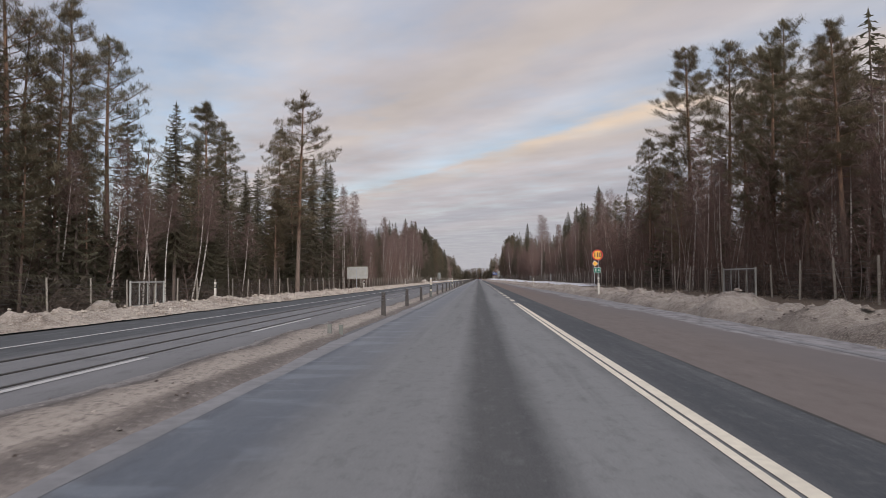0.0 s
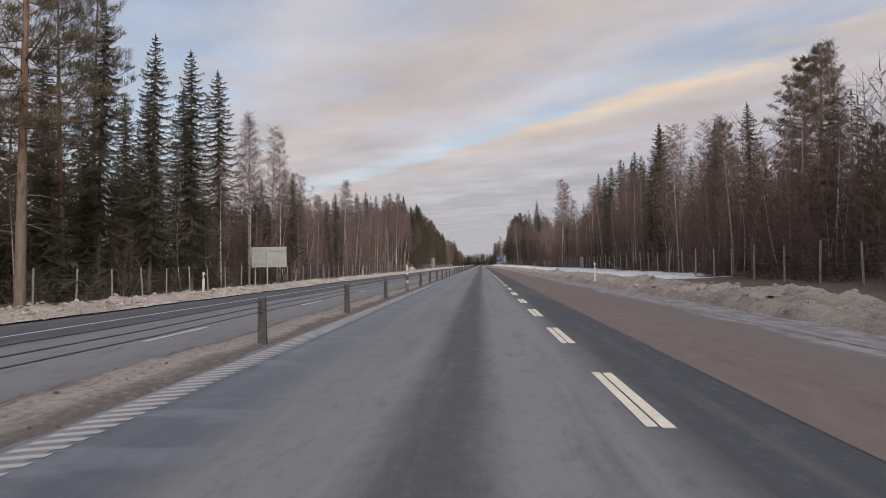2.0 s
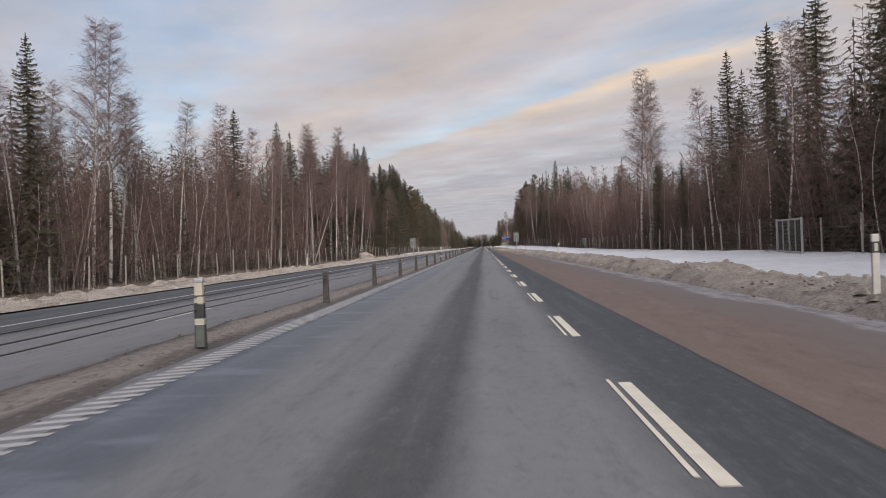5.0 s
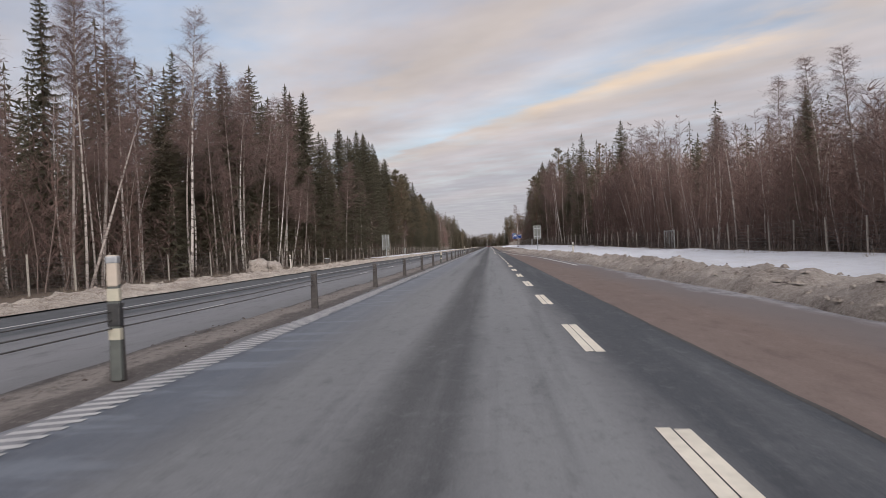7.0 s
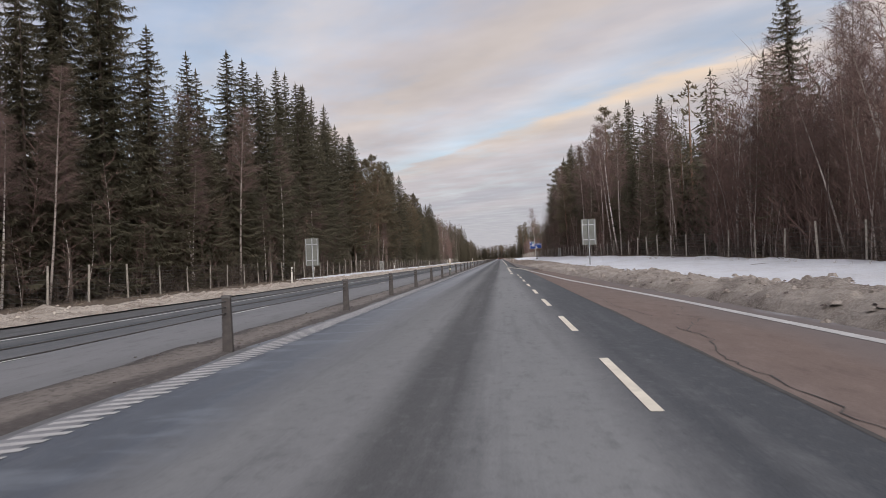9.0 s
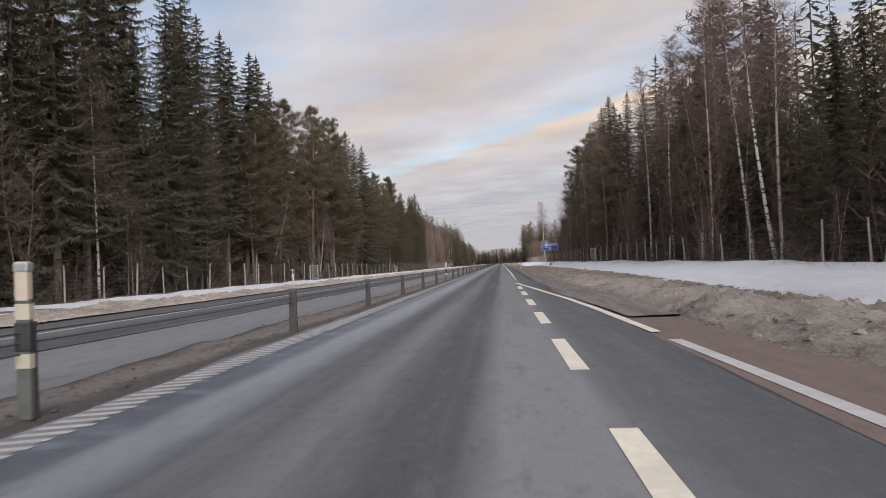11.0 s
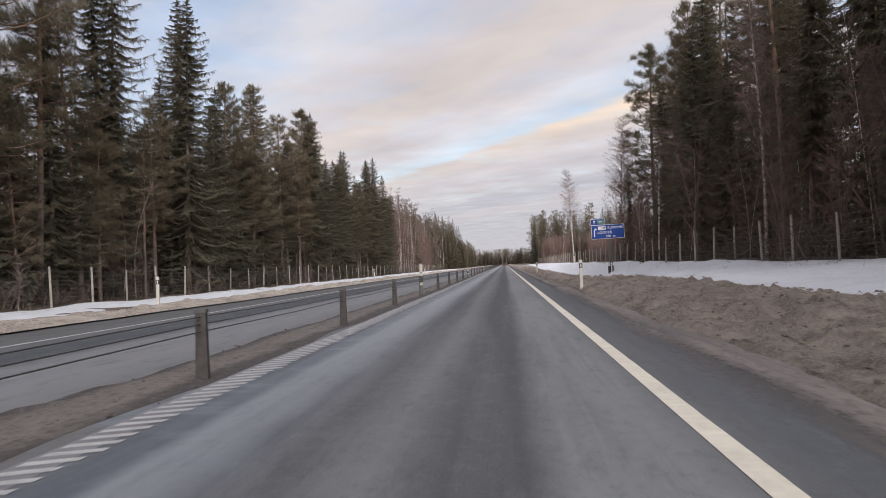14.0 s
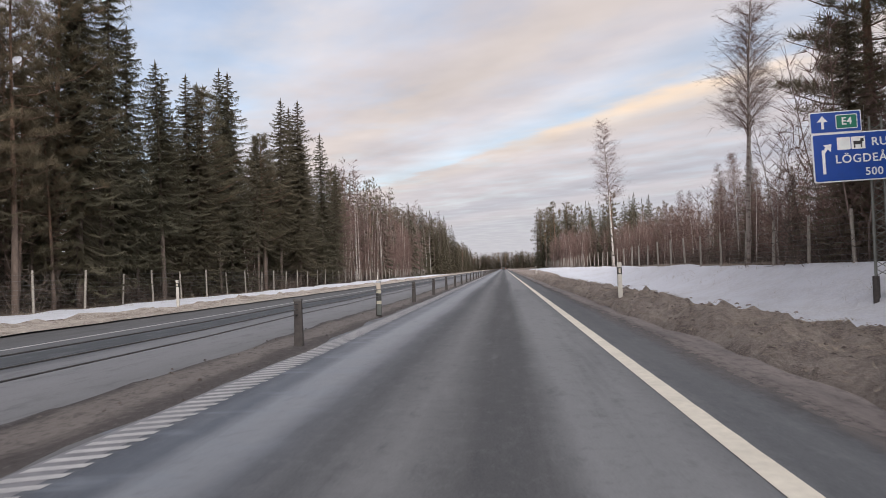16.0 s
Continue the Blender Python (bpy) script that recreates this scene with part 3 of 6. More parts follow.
bank("snow_bank_left", steps(-60, 300, 0.32) + steps(300.5, 520, 0.6) + steps(524, 1100, 8), lambda y: -13.9, lambda y: -10.9 + 0.25 * fbm(9, y, 0.05, 2), lambda y: NP(y, [0, 60, 120, 220, 270, 340, 600], [0.28, 0.25, 0.18, 0.19, 0.16, 0.10, 0.10]), M_BANK_L, 0.17,
     "ploughed bank of crusted dirty snow along the oncoming lanes", 1.7, 17)
bank("snow_bank_right", steps(-30, 330, 0.32), lambda y: at(TOE_R, y), lambda y: at(TOE_R, y) + NP(y, [0, 100, 200, 330], [3.2, 3.0, 2.6, 2.8]), lambda y: NP(y, [0, 60, 120, 200, 260, 330], [0.46, 0.44, 0.38, 0.38, 0.36, 0.24]), M_BANK_R, 0.16,
     "ploughed bank of grey dirty snow beside the road", 1.2, 19)
bank("verge_right", steps(285, 500, 0.32) + steps(501, 600, 1) + steps(604, 1100, 8), lambda y: at(TOE_R, y) - 0.05, lambda y: at(TOE_R, y) + NP(y, [285, 330, 440, 520], [3.0, 4.6, 3.4, 3.4]), lambda y: NP(y, [285, 320, 380, 430, 480], [0.08, 0.13, 0.30, 0.42, 0.40]), M_VERGE, 0.19,
     "muddy verge with thawed dry grass and slush", 2.1, 27)
bank("median_strip", steps(-60, 480, 0.32) + steps(484, 1100, 8), lambda y: -3.85 - 0.2 * NP(y, [0, 20, 40], [2, 1, 0]), lambda y: -2.76 + NP(y, [0, 10, 18, 40], [0.25, 0.1, -0.05, 0.0]), lambda y: NP(y, [0, 40, 120, 300], [0.10, 0.065, 0.05, 0.035]) + 0.03 * fbm(7, y, 0.25, 2), M_MEDIAN, 0.04,
     "low median strip of sand and frozen slush", 1.8, 13, 0.0)

sheet("shoulder_mud", lambda y: list(np.linspace(max(1.9, at(EDGE_R, y) + 0.14), at(TOE_R, y) + 0.5, 8)), steps(306, 600, 0.5), lambda x, y: 0.004 + 0.016 * max(0, x - 2.3) + 0.02 * max(0, x - 2.5) * fbm(x, y, 1.2, 3), M_MUD, label="brown film of mud and grit on the paved shoulder", category="mud")


def snow_field(name, ys, left, right, label, thick=0.10, n=26, cut=0.0):
    def xs(y):
        return list(np.linspace(left(y), right(y), n))

    def z(x, y):
        k = (x - left(y)) / (right(y) - left(y))
        rim = min(1, 6 * k, 5 * (1 - k), (y - ys[0]) / 9.0, (ys[-1] - y) / 9.0)
        return ground_z(x, y) - 0.22 + rim * (thick + 0.22) + 0.10 * rim * fbm(x, y, 0.22, 4) - cut * max(0, fbm(x, y, 0.35, 3) - 0.15)
    return sheet(name, xs, ys, z, M_SNOW, label=label, category="snow")


snow_field("snow_field_right", steps(96, 330, 1.0), lambda y: at(TOE_R, y) + 1.8, lambda y: at(FENCE_R, y) + 2.5, "white snow on the verge in front of the wildlife fence", 0.16, 26, 0.25)
snow_field("snow_field_right_far", steps(300, 640, 1.0), lambda y: at(TOE_R, y) + 2.6, lambda y: at(FENCE_R, y) + 1.8, "thick white snow on the verge below the fence", 0.22)
snow_field("snow_field_left", steps(310, 640, 1.0), lambda y: -21.5, lambda y: -13.6, "thin white snow between snow bank and forest", 0.10, 18, 0.3)

# ------------------------------------------------------------------ road markings
marks = tagged(new("road_markings"), "worn white road markings, dashes, edge lines and rumble strip", "road marking", "", "structure")
Z_PAINT = 0.005


def strip(bm, xa, xb, ya, yb, z=Z_PAINT, skew=0.0):
    vs = [bm.verts.new(c) for c in ((xa(ya) if callable(xa) else xa, ya, z), (xb(ya) if callable(xb) else xb, ya + skew, z), (xb(yb) if callable(xb) else xb, yb + skew, z), (xa(yb) if callable(xa) else xa, yb, z))]
    bm.faces.new(vs)


dash_i = ([0, 6, 12, 24, 26, 28, 30, 32, 33, 34, 35, 45, 47], [38.9, 74.2, 110.1, 182.9, 195.3, 208.4, 221.1, 233.9, 239.8, 247.0, 252.8, 310.8, 322.6])
for i in range(48):
    y = float(NP(i, *dash_i))
    bm = bmesh.new()
    if y < 85:      # a fresh stripe beside the old one
        strip(bm, 1.65, 1.735, y, y + 2.8)
        strip(bm, 1.755, 1.855, y - 0.05, y + 2.75)
    elif y < 176:   # the old one nearly worn away
        strip(bm, 1.665, 1.70, y + 0.1, y + 2.9)
        strip(bm, 1.745, 1.855, y - 0.05, y + 2.75)
    elif y < 228:   # side by side, a hair apart
        strip(bm, 1.655, 1.745, y, y + 2.8)
        strip(bm, 1.755, 1.855, y - 0.05, y + 2.75)
    elif y < 290:
        strip(bm, 1.735, 1.83, y, y + 2.8)
    else:
        strip(bm, 1.36, 1.55, y, y + 3.1)
    part("lane_dash", bm, M_LINE, marks)
bm = bmesh.new()
strip(bm, 1.61, 1.69, -80, 36)
strip(bm, 1.725, 1.85, -80, 35.7)
part("solid_line", bm, M_LINE, marks)
bm = bmesh.new()
ys = steps(-80, 72, 4)
for a, b in zip(ys[:-1], ys[1:]):
    if noise.noise(Vector((a * 0.11, 2, 0))) > -0.15:
        strip(bm, lambda y: at(EDGE_R, y) - 0.1, lambda y: at(EDGE_R, y) + 0.08, a, b, -0.008)
part("edge_line", bm, M_LINE3, marks, "edge line nearly hidden by salt")
bm = bmesh.new()
ys = steps(226, 302, 4.0)
for a, b in zip(ys[:-1], ys[1:]):
    if noise.noise(Vector((a * 0.11, 2, 0))) > -0.6:
        strip(bm, lambda y: at(EDGE_R, y) - 0.1, lambda y: at(EDGE_R, y) + 0.08, a, b, -0.008)
part("edge_line", bm, M_LINE2, marks)
bm = bmesh.new()
ys = steps(303, 331.5, 1.0)
for a, b in zip(ys[:-1], ys[1:]):
    strip(bm, lambda y: at(EDGE_R, y) - 0.11, lambda y: at(EDGE_R, y) + 0.05 + 0.015 * fbm(4, y, 1.9, 2), a, b, 0.004)
part("edge_line", bm, M_LINE, marks)
bm = bmesh.new()
for a in np.concatenate([np.arange(338, 368, 0.1), np.arange(368, 700, 0.3)]):
    gap = 0.1 if a < 367.95 else 0.3
    if a < 350 and noise.noise(Vector((a * 0.7, 8, 0))) > 0.4:
        continue
    wide = 0.06 + 0.11 * min(1, max(0, (a - 344) / 14))
    notch = lambda y: 1.53 + wide * (1 - (0.35 if a < 366 else 0.10) * max(0.0, noise.noise(Vector((y * 2.3, 3, 0))) + (0.9 * math.sin(y * 10.5) if 346 < y < 366 else 0.0)))
    strip(bm, 1.53, notch, a, a + gap)
strip(bm, 1.53, 1.69, 700, 1100)
part("edge_line", bm, M_LINE, marks, "yellowed edge line with milled notches")


def crack(points, width):
    """A jagged crack as a thin dark strip through the given plan points."""
    bm = bmesh.new()
    r = random.Random(int(points[0][1] * 10))
    for (xa, ya), (xb, yb) in zip(points[:-1], points[1:]):
        n = max(2, int(math.hypot(xb - xa, yb - ya) / 0.22))
        line = [(xa + (xb - xa) * i / n + (r.uniform(-0.05, 0.05) if 0 < i < n else 0), ya + (yb - ya) * i / n + (r.uniform(-0.08, 0.08) if 0 < i < n else 0)) for i in range(n + 1)]
        for (x0, y0), (x1, y1) in zip(line[:-1], line[1:]):
            w = width * r.uniform(0.5, 1.3)
            vs = [bm.verts.new(c) for c in ((x0 - w, y0, -0.009), (x0 + w, y0 - w, -0.009), (x1 + w, y1 + w, -0.009), (x1 - w, y1, -0.009))]
            bm.faces.new(vs)
    part("crack", bm, M_CRACK, marks, "dark open crack in the old asphalt")


crack([(2.92, 245.5), (3.0, 247.5), (2.95, 249.5), (3.3, 251.5), (3.25, 253.0)], 0.008)
crack([(3.2, 252.4), (3.9, 254.2), (3.7, 255.5), (4.3, 257.0)], 0.007)
crack([(3.3, 255.0), (3.1, 258.0), (3.2, 262.0)], 0.007)
crack([(3.8, 94.0), (3.53, 95.5), (3.19, 96.5), (2.95, 98.5)], 0.009)
crack([(4.5, 31.5), (4.54, 33.7), (4.55, 34.8), (4.6, 36.9), (4.43, 38.9), (4.45, 40.5)], 0.012)
# seam between the new and the old asphalt
bm = bmesh.new()
ys = steps(-60, 300, 0.7)
for a, b in zip(ys[:-1], ys[1:]):
    strip(bm, lambda y: 2.80 + 0.03 * fbm(1, y, 0.9, 3), lambda y: 2.815 + (0.035 if 185 < y < 260 else 0.012) * (1 + fbm(6, y, 1.3, 3)), a, b, 0.002)
part("tar_seam", bm, M_CRACK, marks)
# oncoming side
for y in np.arange(-6, 350, 11.6):
    bm = bmesh.new()
    x = float(NP(y, [0, 60, 240, 330], [-5.1, -5.2, -6.1, -6.1]))
    strip(bm, x - 0.06, x + 0.06, y, y + 3.0 + (3.0 if y < 60 else 0.0), 0.004 - 0.01 * max(0, -4 - x))
    part("lane_dash", bm, M_LINE2, marks)
bm = bmesh.new()
ys = steps(-80, 900, 10)
for a, b in zip(ys[:-1], ys[1:]):
    strip(bm, -8.75, -8.62, a, b, -0.046 + 0.004)
part("edge_line", bm, M_LINE2, marks)


def rumble(bm, y, w=0.0):
    strip(bm, -2.67 - w, -2.34 + 0.05 * noise.noise(Vector((y * 2, 0, 0))), y, y + 0.11, Z_PAINT, 0.13)


rum = bmesh.new()
rumble(rum, 0.0)
rum_me = bpy.data.meshes.new("rumble_bar")
rum.to_mesh(rum_me)
rum.free()
rum_me.materials.append(M_LINE4)
for i in range(300):
    part("rumble_bar", rum_me, None, marks, loc=(0, 30 + 0.235 * i, 0))
bm = bmesh.new()
for y in np.arange(30 + 0.235 * 300, 520, 0.235):
    rumble(bm, y)
tagged(part("rumble_bars", bm, M_LINE4, marks), kind="stuff")
bm = bmesh.new()
ys = steps(-40, 900, 3)
for a, b in zip(ys[:-1], ys[1:]):
    strip(bm, lambda y: -2.72 - 0.04 * fbm(5, y, 0.4, 2), lambda y: -2.40 + 0.06 * fbm(2, y, 0.3, 2), a, b, 0.003)
part("inner_edge_line", bm, M_LINE3, marks, "faded inner edge line under salt and slush")

# ------------------------------------------------------------------ trees: each a trunk and a crown


class Soup:
    """Triangles and quads gathered for one mesh."""

    def __init__(self):
        self.v, self.f = [], []

    def tri(self, a, b, c):
        n = len(self.v)
        self.v += [a, b, c]
        self.f.append((n, n + 1, n + 2))

    def quad(self, a, b, c, d):
        n = len(self.v)
        self.v += [a, b, c, d]
        self.f.append((n, n + 1, n + 2, n + 3))

    def tube(self, pts, radii, sides=6):
        n0 = len(self.v)
        for i, (p, r) in enumerate(zip(pts, radii)):
            d = pts[min(i + 1, len(pts) - 1)] - pts[max(i - 1, 0)]
            d = d / (np.linalg.norm(d) + 1e-9)
            a = np.cross(d, (0.31, 0.95, 0.05))
            a = a / (np.linalg.norm(a) + 1e-9)
            b = np.cross(d, a)
            for s in range(sides):
                w = 2 * math.pi * s / sides
                self.v.append(p + r * (math.cos(w) * a + math.sin(w) * b))
        for i in range(len(pts) - 1):
            for s in range(sides):
                q = n0 + i * sides
                self.f.append((q + s, q + (s + 1) % sides, q + sides + (s + 1) % sides, q + sides + s))

    def mesh(self, name, mat, soft=False):
        me = mesh_of(name, self.v, self.f, mat)
        return smooth(me) if soft else me


V = lambda *a: np.array(a, float)


def trunk_line(rng, h, bend, n=9):
    px_, py_ = rng.uniform(-1, 1) * bend, rng.uniform(-1, 1) * bend
    ph = rng.uniform(0, 6)
    return [V(px_ * (i / (n - 1)) ** 1.5 + 0.25 * bend * math.sin(ph + 4 * i / (n - 1)), py_ * (i / (n - 1)) ** 1.5, h * i / (n - 1)) for i in range(n)]


def on(line, k):
    k = min(max(k, 0), 1) * (len(line) - 1)
    i = min(int(k), len(line) - 2)
    return line[i] + (line[i + 1] - line[i]) * (k - i)


def spruce(seed, h=20.0, lod=0, base=0.1, width=3.0):
    """lod 0: near, 1: second rows, 2: deep woods."""
    rng = random.Random(seed)
    tr, cr = Soup(), Soup()
    line = trunk_line(rng, h, 0.15)
    tr.tube(line, [0.19 * (1 - i / 8.5) + 0.012 for i in range(9)], (7, 5, 3)[lod])
    for _ in range((26, 10, 0)[lod]):       # dead grey twigs under the crown
        r0 = on(line, rng.uniform(0.04, base + 0.18))
        az, L = rng.uniform(0, 6.3), rng.uniform(0.7, 2.2)
        d = V(math.cos(az), math.sin(az), rng.uniform(-0.5, 0.1))
        tr.tube([r0, r0 + d * L * 0.6, r0 + d * L + V(0, 0, -0.15 * L)], [0.016, 0.011, 0.004], 3)
    big = (1.0, 1.4, 2.5)[lod]
    count = int(h * (1 - base) * (13.5, 8.0, 5.6)[lod])
    off, ph = rng.uniform(0, 6.3), rng.uniform(0, 6.3)
    for i in range(count):
        k = min(0.995, ((i + rng.random()) / count) ** 1.06)
        z = h * (base + (1 - base) * k)
        shape = 1.12 * (1 - k) ** 0.74 * (0.72 + 0.28 * min(1.0, k / 0.10)) * (1 + 0.08 * math.sin(3.1 * z + ph))
        L = (width * shape + 0.10) * rng.uniform(0.62, 1.12)
        az = off + i * 2.39996 + rng.uniform(-0.4, 0.4)
        d = V(math.cos(az), math.sin(az), 0)
        side = V(-d[1], d[0], 0)
        droop = (0.06 + 0.50 * (1 - k)) * rng.uniform(0.6, 1.3)
        root = on(line, z / h)

        def pt(s):
            return root + d * (L * s) + V(0, 0, L * (0.30 * k - droop * s + 0.28 * s * s * s))
        # the inner, twiggy half of the branch
        w0 = 0.17 * L + 0.05
        if lod == 2:
            cr.tri(pt(0.02) + V(0, 0, 0.1), pt(0.62) - side * w0, pt(0.55) + side * w0 + V(0, 0, -0.12 * L))
        else:
            for sg in ((-1, -0.35, 0.3, 1) if lod == 0 else (-0.9, 0.1, 0.9)):
                q = pt(0.5 + 0.1 * sg) + side * sg * w0 * 1.1 + V(0, 0, -0.12 * L * rng.random())
                cr.tri(pt(0.05) - side * 0.03, pt(0.12) + side * 0.03, q)
        nt = max(1, int((25, 14, 2.2)[lod] * (0.45 + 0.55 * L / width)) + (1 if lod < 2 else 0))
        for j in range(nt):
            s = (j + 0.8) / (nt + 0.3)
            p = pt(s)
            for sg in (-1, 1):
                ln = (0.78 - 0.40 * s) * min(1.0, L * 0.8) * rng.uniform(0.6, 1.3) * big ** 0.6 * (0.68, 0.75, 1.0)[lod]
                w = (0.054, 0.082, 0.20)[lod] * rng.uniform(0.7, 1.4)
                tip = p + d * ln * 0.65 + side * sg * ln * 0.8 + V(0, 0, -ln * rng.uniform(0.15, 0.75))
                cr.tri(p - d * w, p + d * w + V(0, 0, -0.05), tip)
            if lod < 2 and rng.random() < 0.6:
                ln = rng.uniform(0.15, 0.5) * min(1.0, L)
                cr.tri(p - d * 0.028 * big, p + d * 0.028 * big, p + d * rng.uniform(-0.1, 0.25) + side * rng.uniform(-0.3, 0.3) + V(0, 0, -ln))
        if lod < 2:
            cr.tri(pt(0.72) - side * 0.06, pt(0.72) + side * 0.06, pt(1.0) + d * 0.14)
    top = line[-1]
    for b in range(3):
        az = 2.1 * b
        cr.tri(top - V(math.cos(az), math.sin(az), 3) * 0.12, top - V(-math.cos(az), -math.sin(az), 3) * 0.12, top + V(0, 0, 0.45))
    return tr.mesh("trunk", M_SBARK, True), cr.mesh("crown", M_SPRUCE)


def tuft(cr, rng, p, r, n, thin=1.0):
    for _ in range(n):
        a, e = rng.uniform(0, 6.283), rng.uniform(-0.6, 1.2)
        d = V(math.cos(a) * math.cos(e), math.sin(a) * math.cos(e), math.sin(e))
        s = np.cross(d, (0.2, 0.3, 0.93))
        s = s / (np.linalg.norm(s) + 1e-9) * r * rng.uniform(0.12, 0.24) * thin
        q = p + V(rng.uniform(-1, 1), rng.uniform(-1, 1), rng.uniform(-0.6, 0.6)) * r * 0.4
        cr.tri(q - s, q + s, q + d * r * rng.uniform(0.7, 1.2))


def pine(seed, h=20.0, lod=0, base=0.45, width=3.2, dead=8):
    rng = random.Random(seed)
    tr, cr = Soup(), Soup()
    line = trunk_line(rng, h, 0.5)
    tr.tube(line, [0.21 * (1 - i / 8.8) + 0.02 for i in range(9)], (8, 6, 4)[lod])
    for _ in range((dead, dead // 2, 0)[lod]):      # bare dead limbs under the crown
        zz = rng.uniform(base * 0.4, base) * h
        az, L = rng.uniform(0, 6.3), rng.uniform(0.6, 2.0)
        r0 = on(line, zz / h)
        d = V(math.cos(az), math.sin(az), rng.uniform(-0.35, 0.2))
        tr.tube([r0, r0 + d * L * 0.5, r0 + d * L + V(0, 0, -0.1 * L)], [0.03, 0.022, 0.008], 3)
    nl = int((46, 28, 15)[lod] * (1 - base) / 0.5)
    for i in range(nl):
        k = (i + rng.random()) / nl
        zz = h * (base + (0.985 - base) * k)
        env = math.sin(math.pi * (0.24 + 0.74 * k)) ** 0.7
        L = width * env * rng.uniform(0.5, 1.1) + 0.2
        az = i * 2.4 + rng.uniform(-0.6, 0.6)
        root = on(line, zz / h)
        rise = rng.uniform(-0.15, 0.3) + 0.5 * k
        d = V(math.cos(az), math.sin(az), rise)
        mid, end = root + d * L * 0.5 + V(0, 0, -0.06 * L), root + d * L + V(0, 0, 0.05 * L)
        if lod < 2:
            tr.tube([root, mid, end], [0.045 * (1 - 0.5 * k), 0.03, 0.01], 4 if lod == 0 else 3)
        nc = int((7, 5, 3)[lod] * (0.5 + 0.6 * L / width)) + 1
        side = V(-math.sin(az), math.cos(az), 0)
        for j in range(nc):
            s = 0.25 + 0.75 * (j + rng.random()) / nc
            p = root + (end - root) * s + side * rng.uniform(-0.45, 0.45) * L * (1.15 - s) + V(0, 0, rng.uniform(-0.05, 0.3))
            tuft(cr, rng, p, rng.uniform(0.36, 0.62) * (1.0, 1.2, 1.5)[lod], (50, 28, 7)[lod], (0.17, 0.25, 0.85)[lod])
    tuft(cr, rng, line[-1] + V(0, 0, 0.1), 0.5, 18)
    return tr.mesh("trunk", M_PBARK, True), cr.mesh("crown", M_PINE)


def hair(cr, rng, p, d, L, w):
    """A thin bent twig as a narrow quad and a tip."""
    s = np.cross(d, (rng.uniform(-1, 1), rng.uniform(-1, 1), 0.4))
    s = s / (np.linalg.norm(s) + 1e-9) * w
    q = p + d * L * 0.5
    e = q + (d + V(rng.uniform(-0.3, 0.3), rng.uniform(-0.3, 0.3), rng.uniform(-0.45, 0.2))) * L * 0.5
    cr.quad(p - s, p + s, q + s * 0.7, q - s * 0.7)
    cr.tri(q - s * 0.7, q + s * 0.7, e)
    return q, e


def sliver(cr, rng, p, d, L, w):
    s = np.cross(d, (rng.uniform(-1, 1), rng.uniform(-1, 1), 0.4))
    s = s / (np.linalg.norm(s) + 1e-9) * w
    cr.tri(p - s, p + s, p + d * L)


def birch(seed, h=16.0, lod=0, base=0.35, width=1.9, weep=0.35, r=0.10):
    """A slim leafless crown: steep limbs, longest low down, with fine twigs that hang at their ends."""
    rng = random.Random(seed)
    tr, cr = Soup(), Soup()
    line = trunk_line(rng, h, 0.8)
    tr.tube(line, [r * (1 - i / 8.3) + 0.010 for i in range(9)], (7, 5, 3)[lod])
    nl = (46, 30, 15)[lod]
    wd = (0.007, 0.009, 0.022)[lod]
    for i in range(nl):
        k = (i + rng.random()) / nl
        zz = h * (base + (0.985 - base) * k)
        az = i * 2.4 + rng.uniform(-0.7, 0.7)
        L = width * (0.14 + 1.2 * (1 - k) ** 0.8 * min(1.0, (k + 0.18) / 0.4)) * rng.uniform(0.5, 1.2)
        root = on(line, zz / h)
        d = V(math.cos(az), math.sin(az), rng.uniform(0.9, 1.9))
        d = d / np.linalg.norm(d)
        pts = [root, root + d * L * 0.5, root + d * L * 0.95 + V(math.cos(az), math.sin(az), 0) * 0.12 * L]
        cr.tube(pts, [0.028 * (1.1 - k), 0.018 * (1.1 - k) + 0.004, 0.005], (4, 3, 3)[lod])
        n = (13, 8, 4)[lod]
        for j in range(n):
            s = 0.25 + 0.75 * (j + rng.random()) / n
            p = root + (pts[2] - root) * s
            a2 = az + rng.uniform(-1.9, 1.9)
            dd = V(math.cos(a2), math.sin(a2), rng.uniform(0.2, 1.5) - weep * s)
            dd = dd / np.linalg.norm(dd)
            q, e = hair(cr, rng, p, dd, rng.uniform(0.6, 1.5) * (1.15 - 0.65 * k), wd)
            for _ in range((9, 7, 4)[lod]):
                a3 = a2 + rng.uniform(-1.3, 1.3)
                sliver(cr, rng, p + (e - p) * rng.uniform(0.1, 1), V(math.cos(a3), math.sin(a3), rng.uniform(-0.3, 1.3) - 1.3 * weep), rng.uniform(0.3, 0.75) * (1.15 - 0.65 * k), wd * 0.65)
    return tr.mesh("trunk", M_BBARK, True), cr.mesh("crown", M_TWIG)


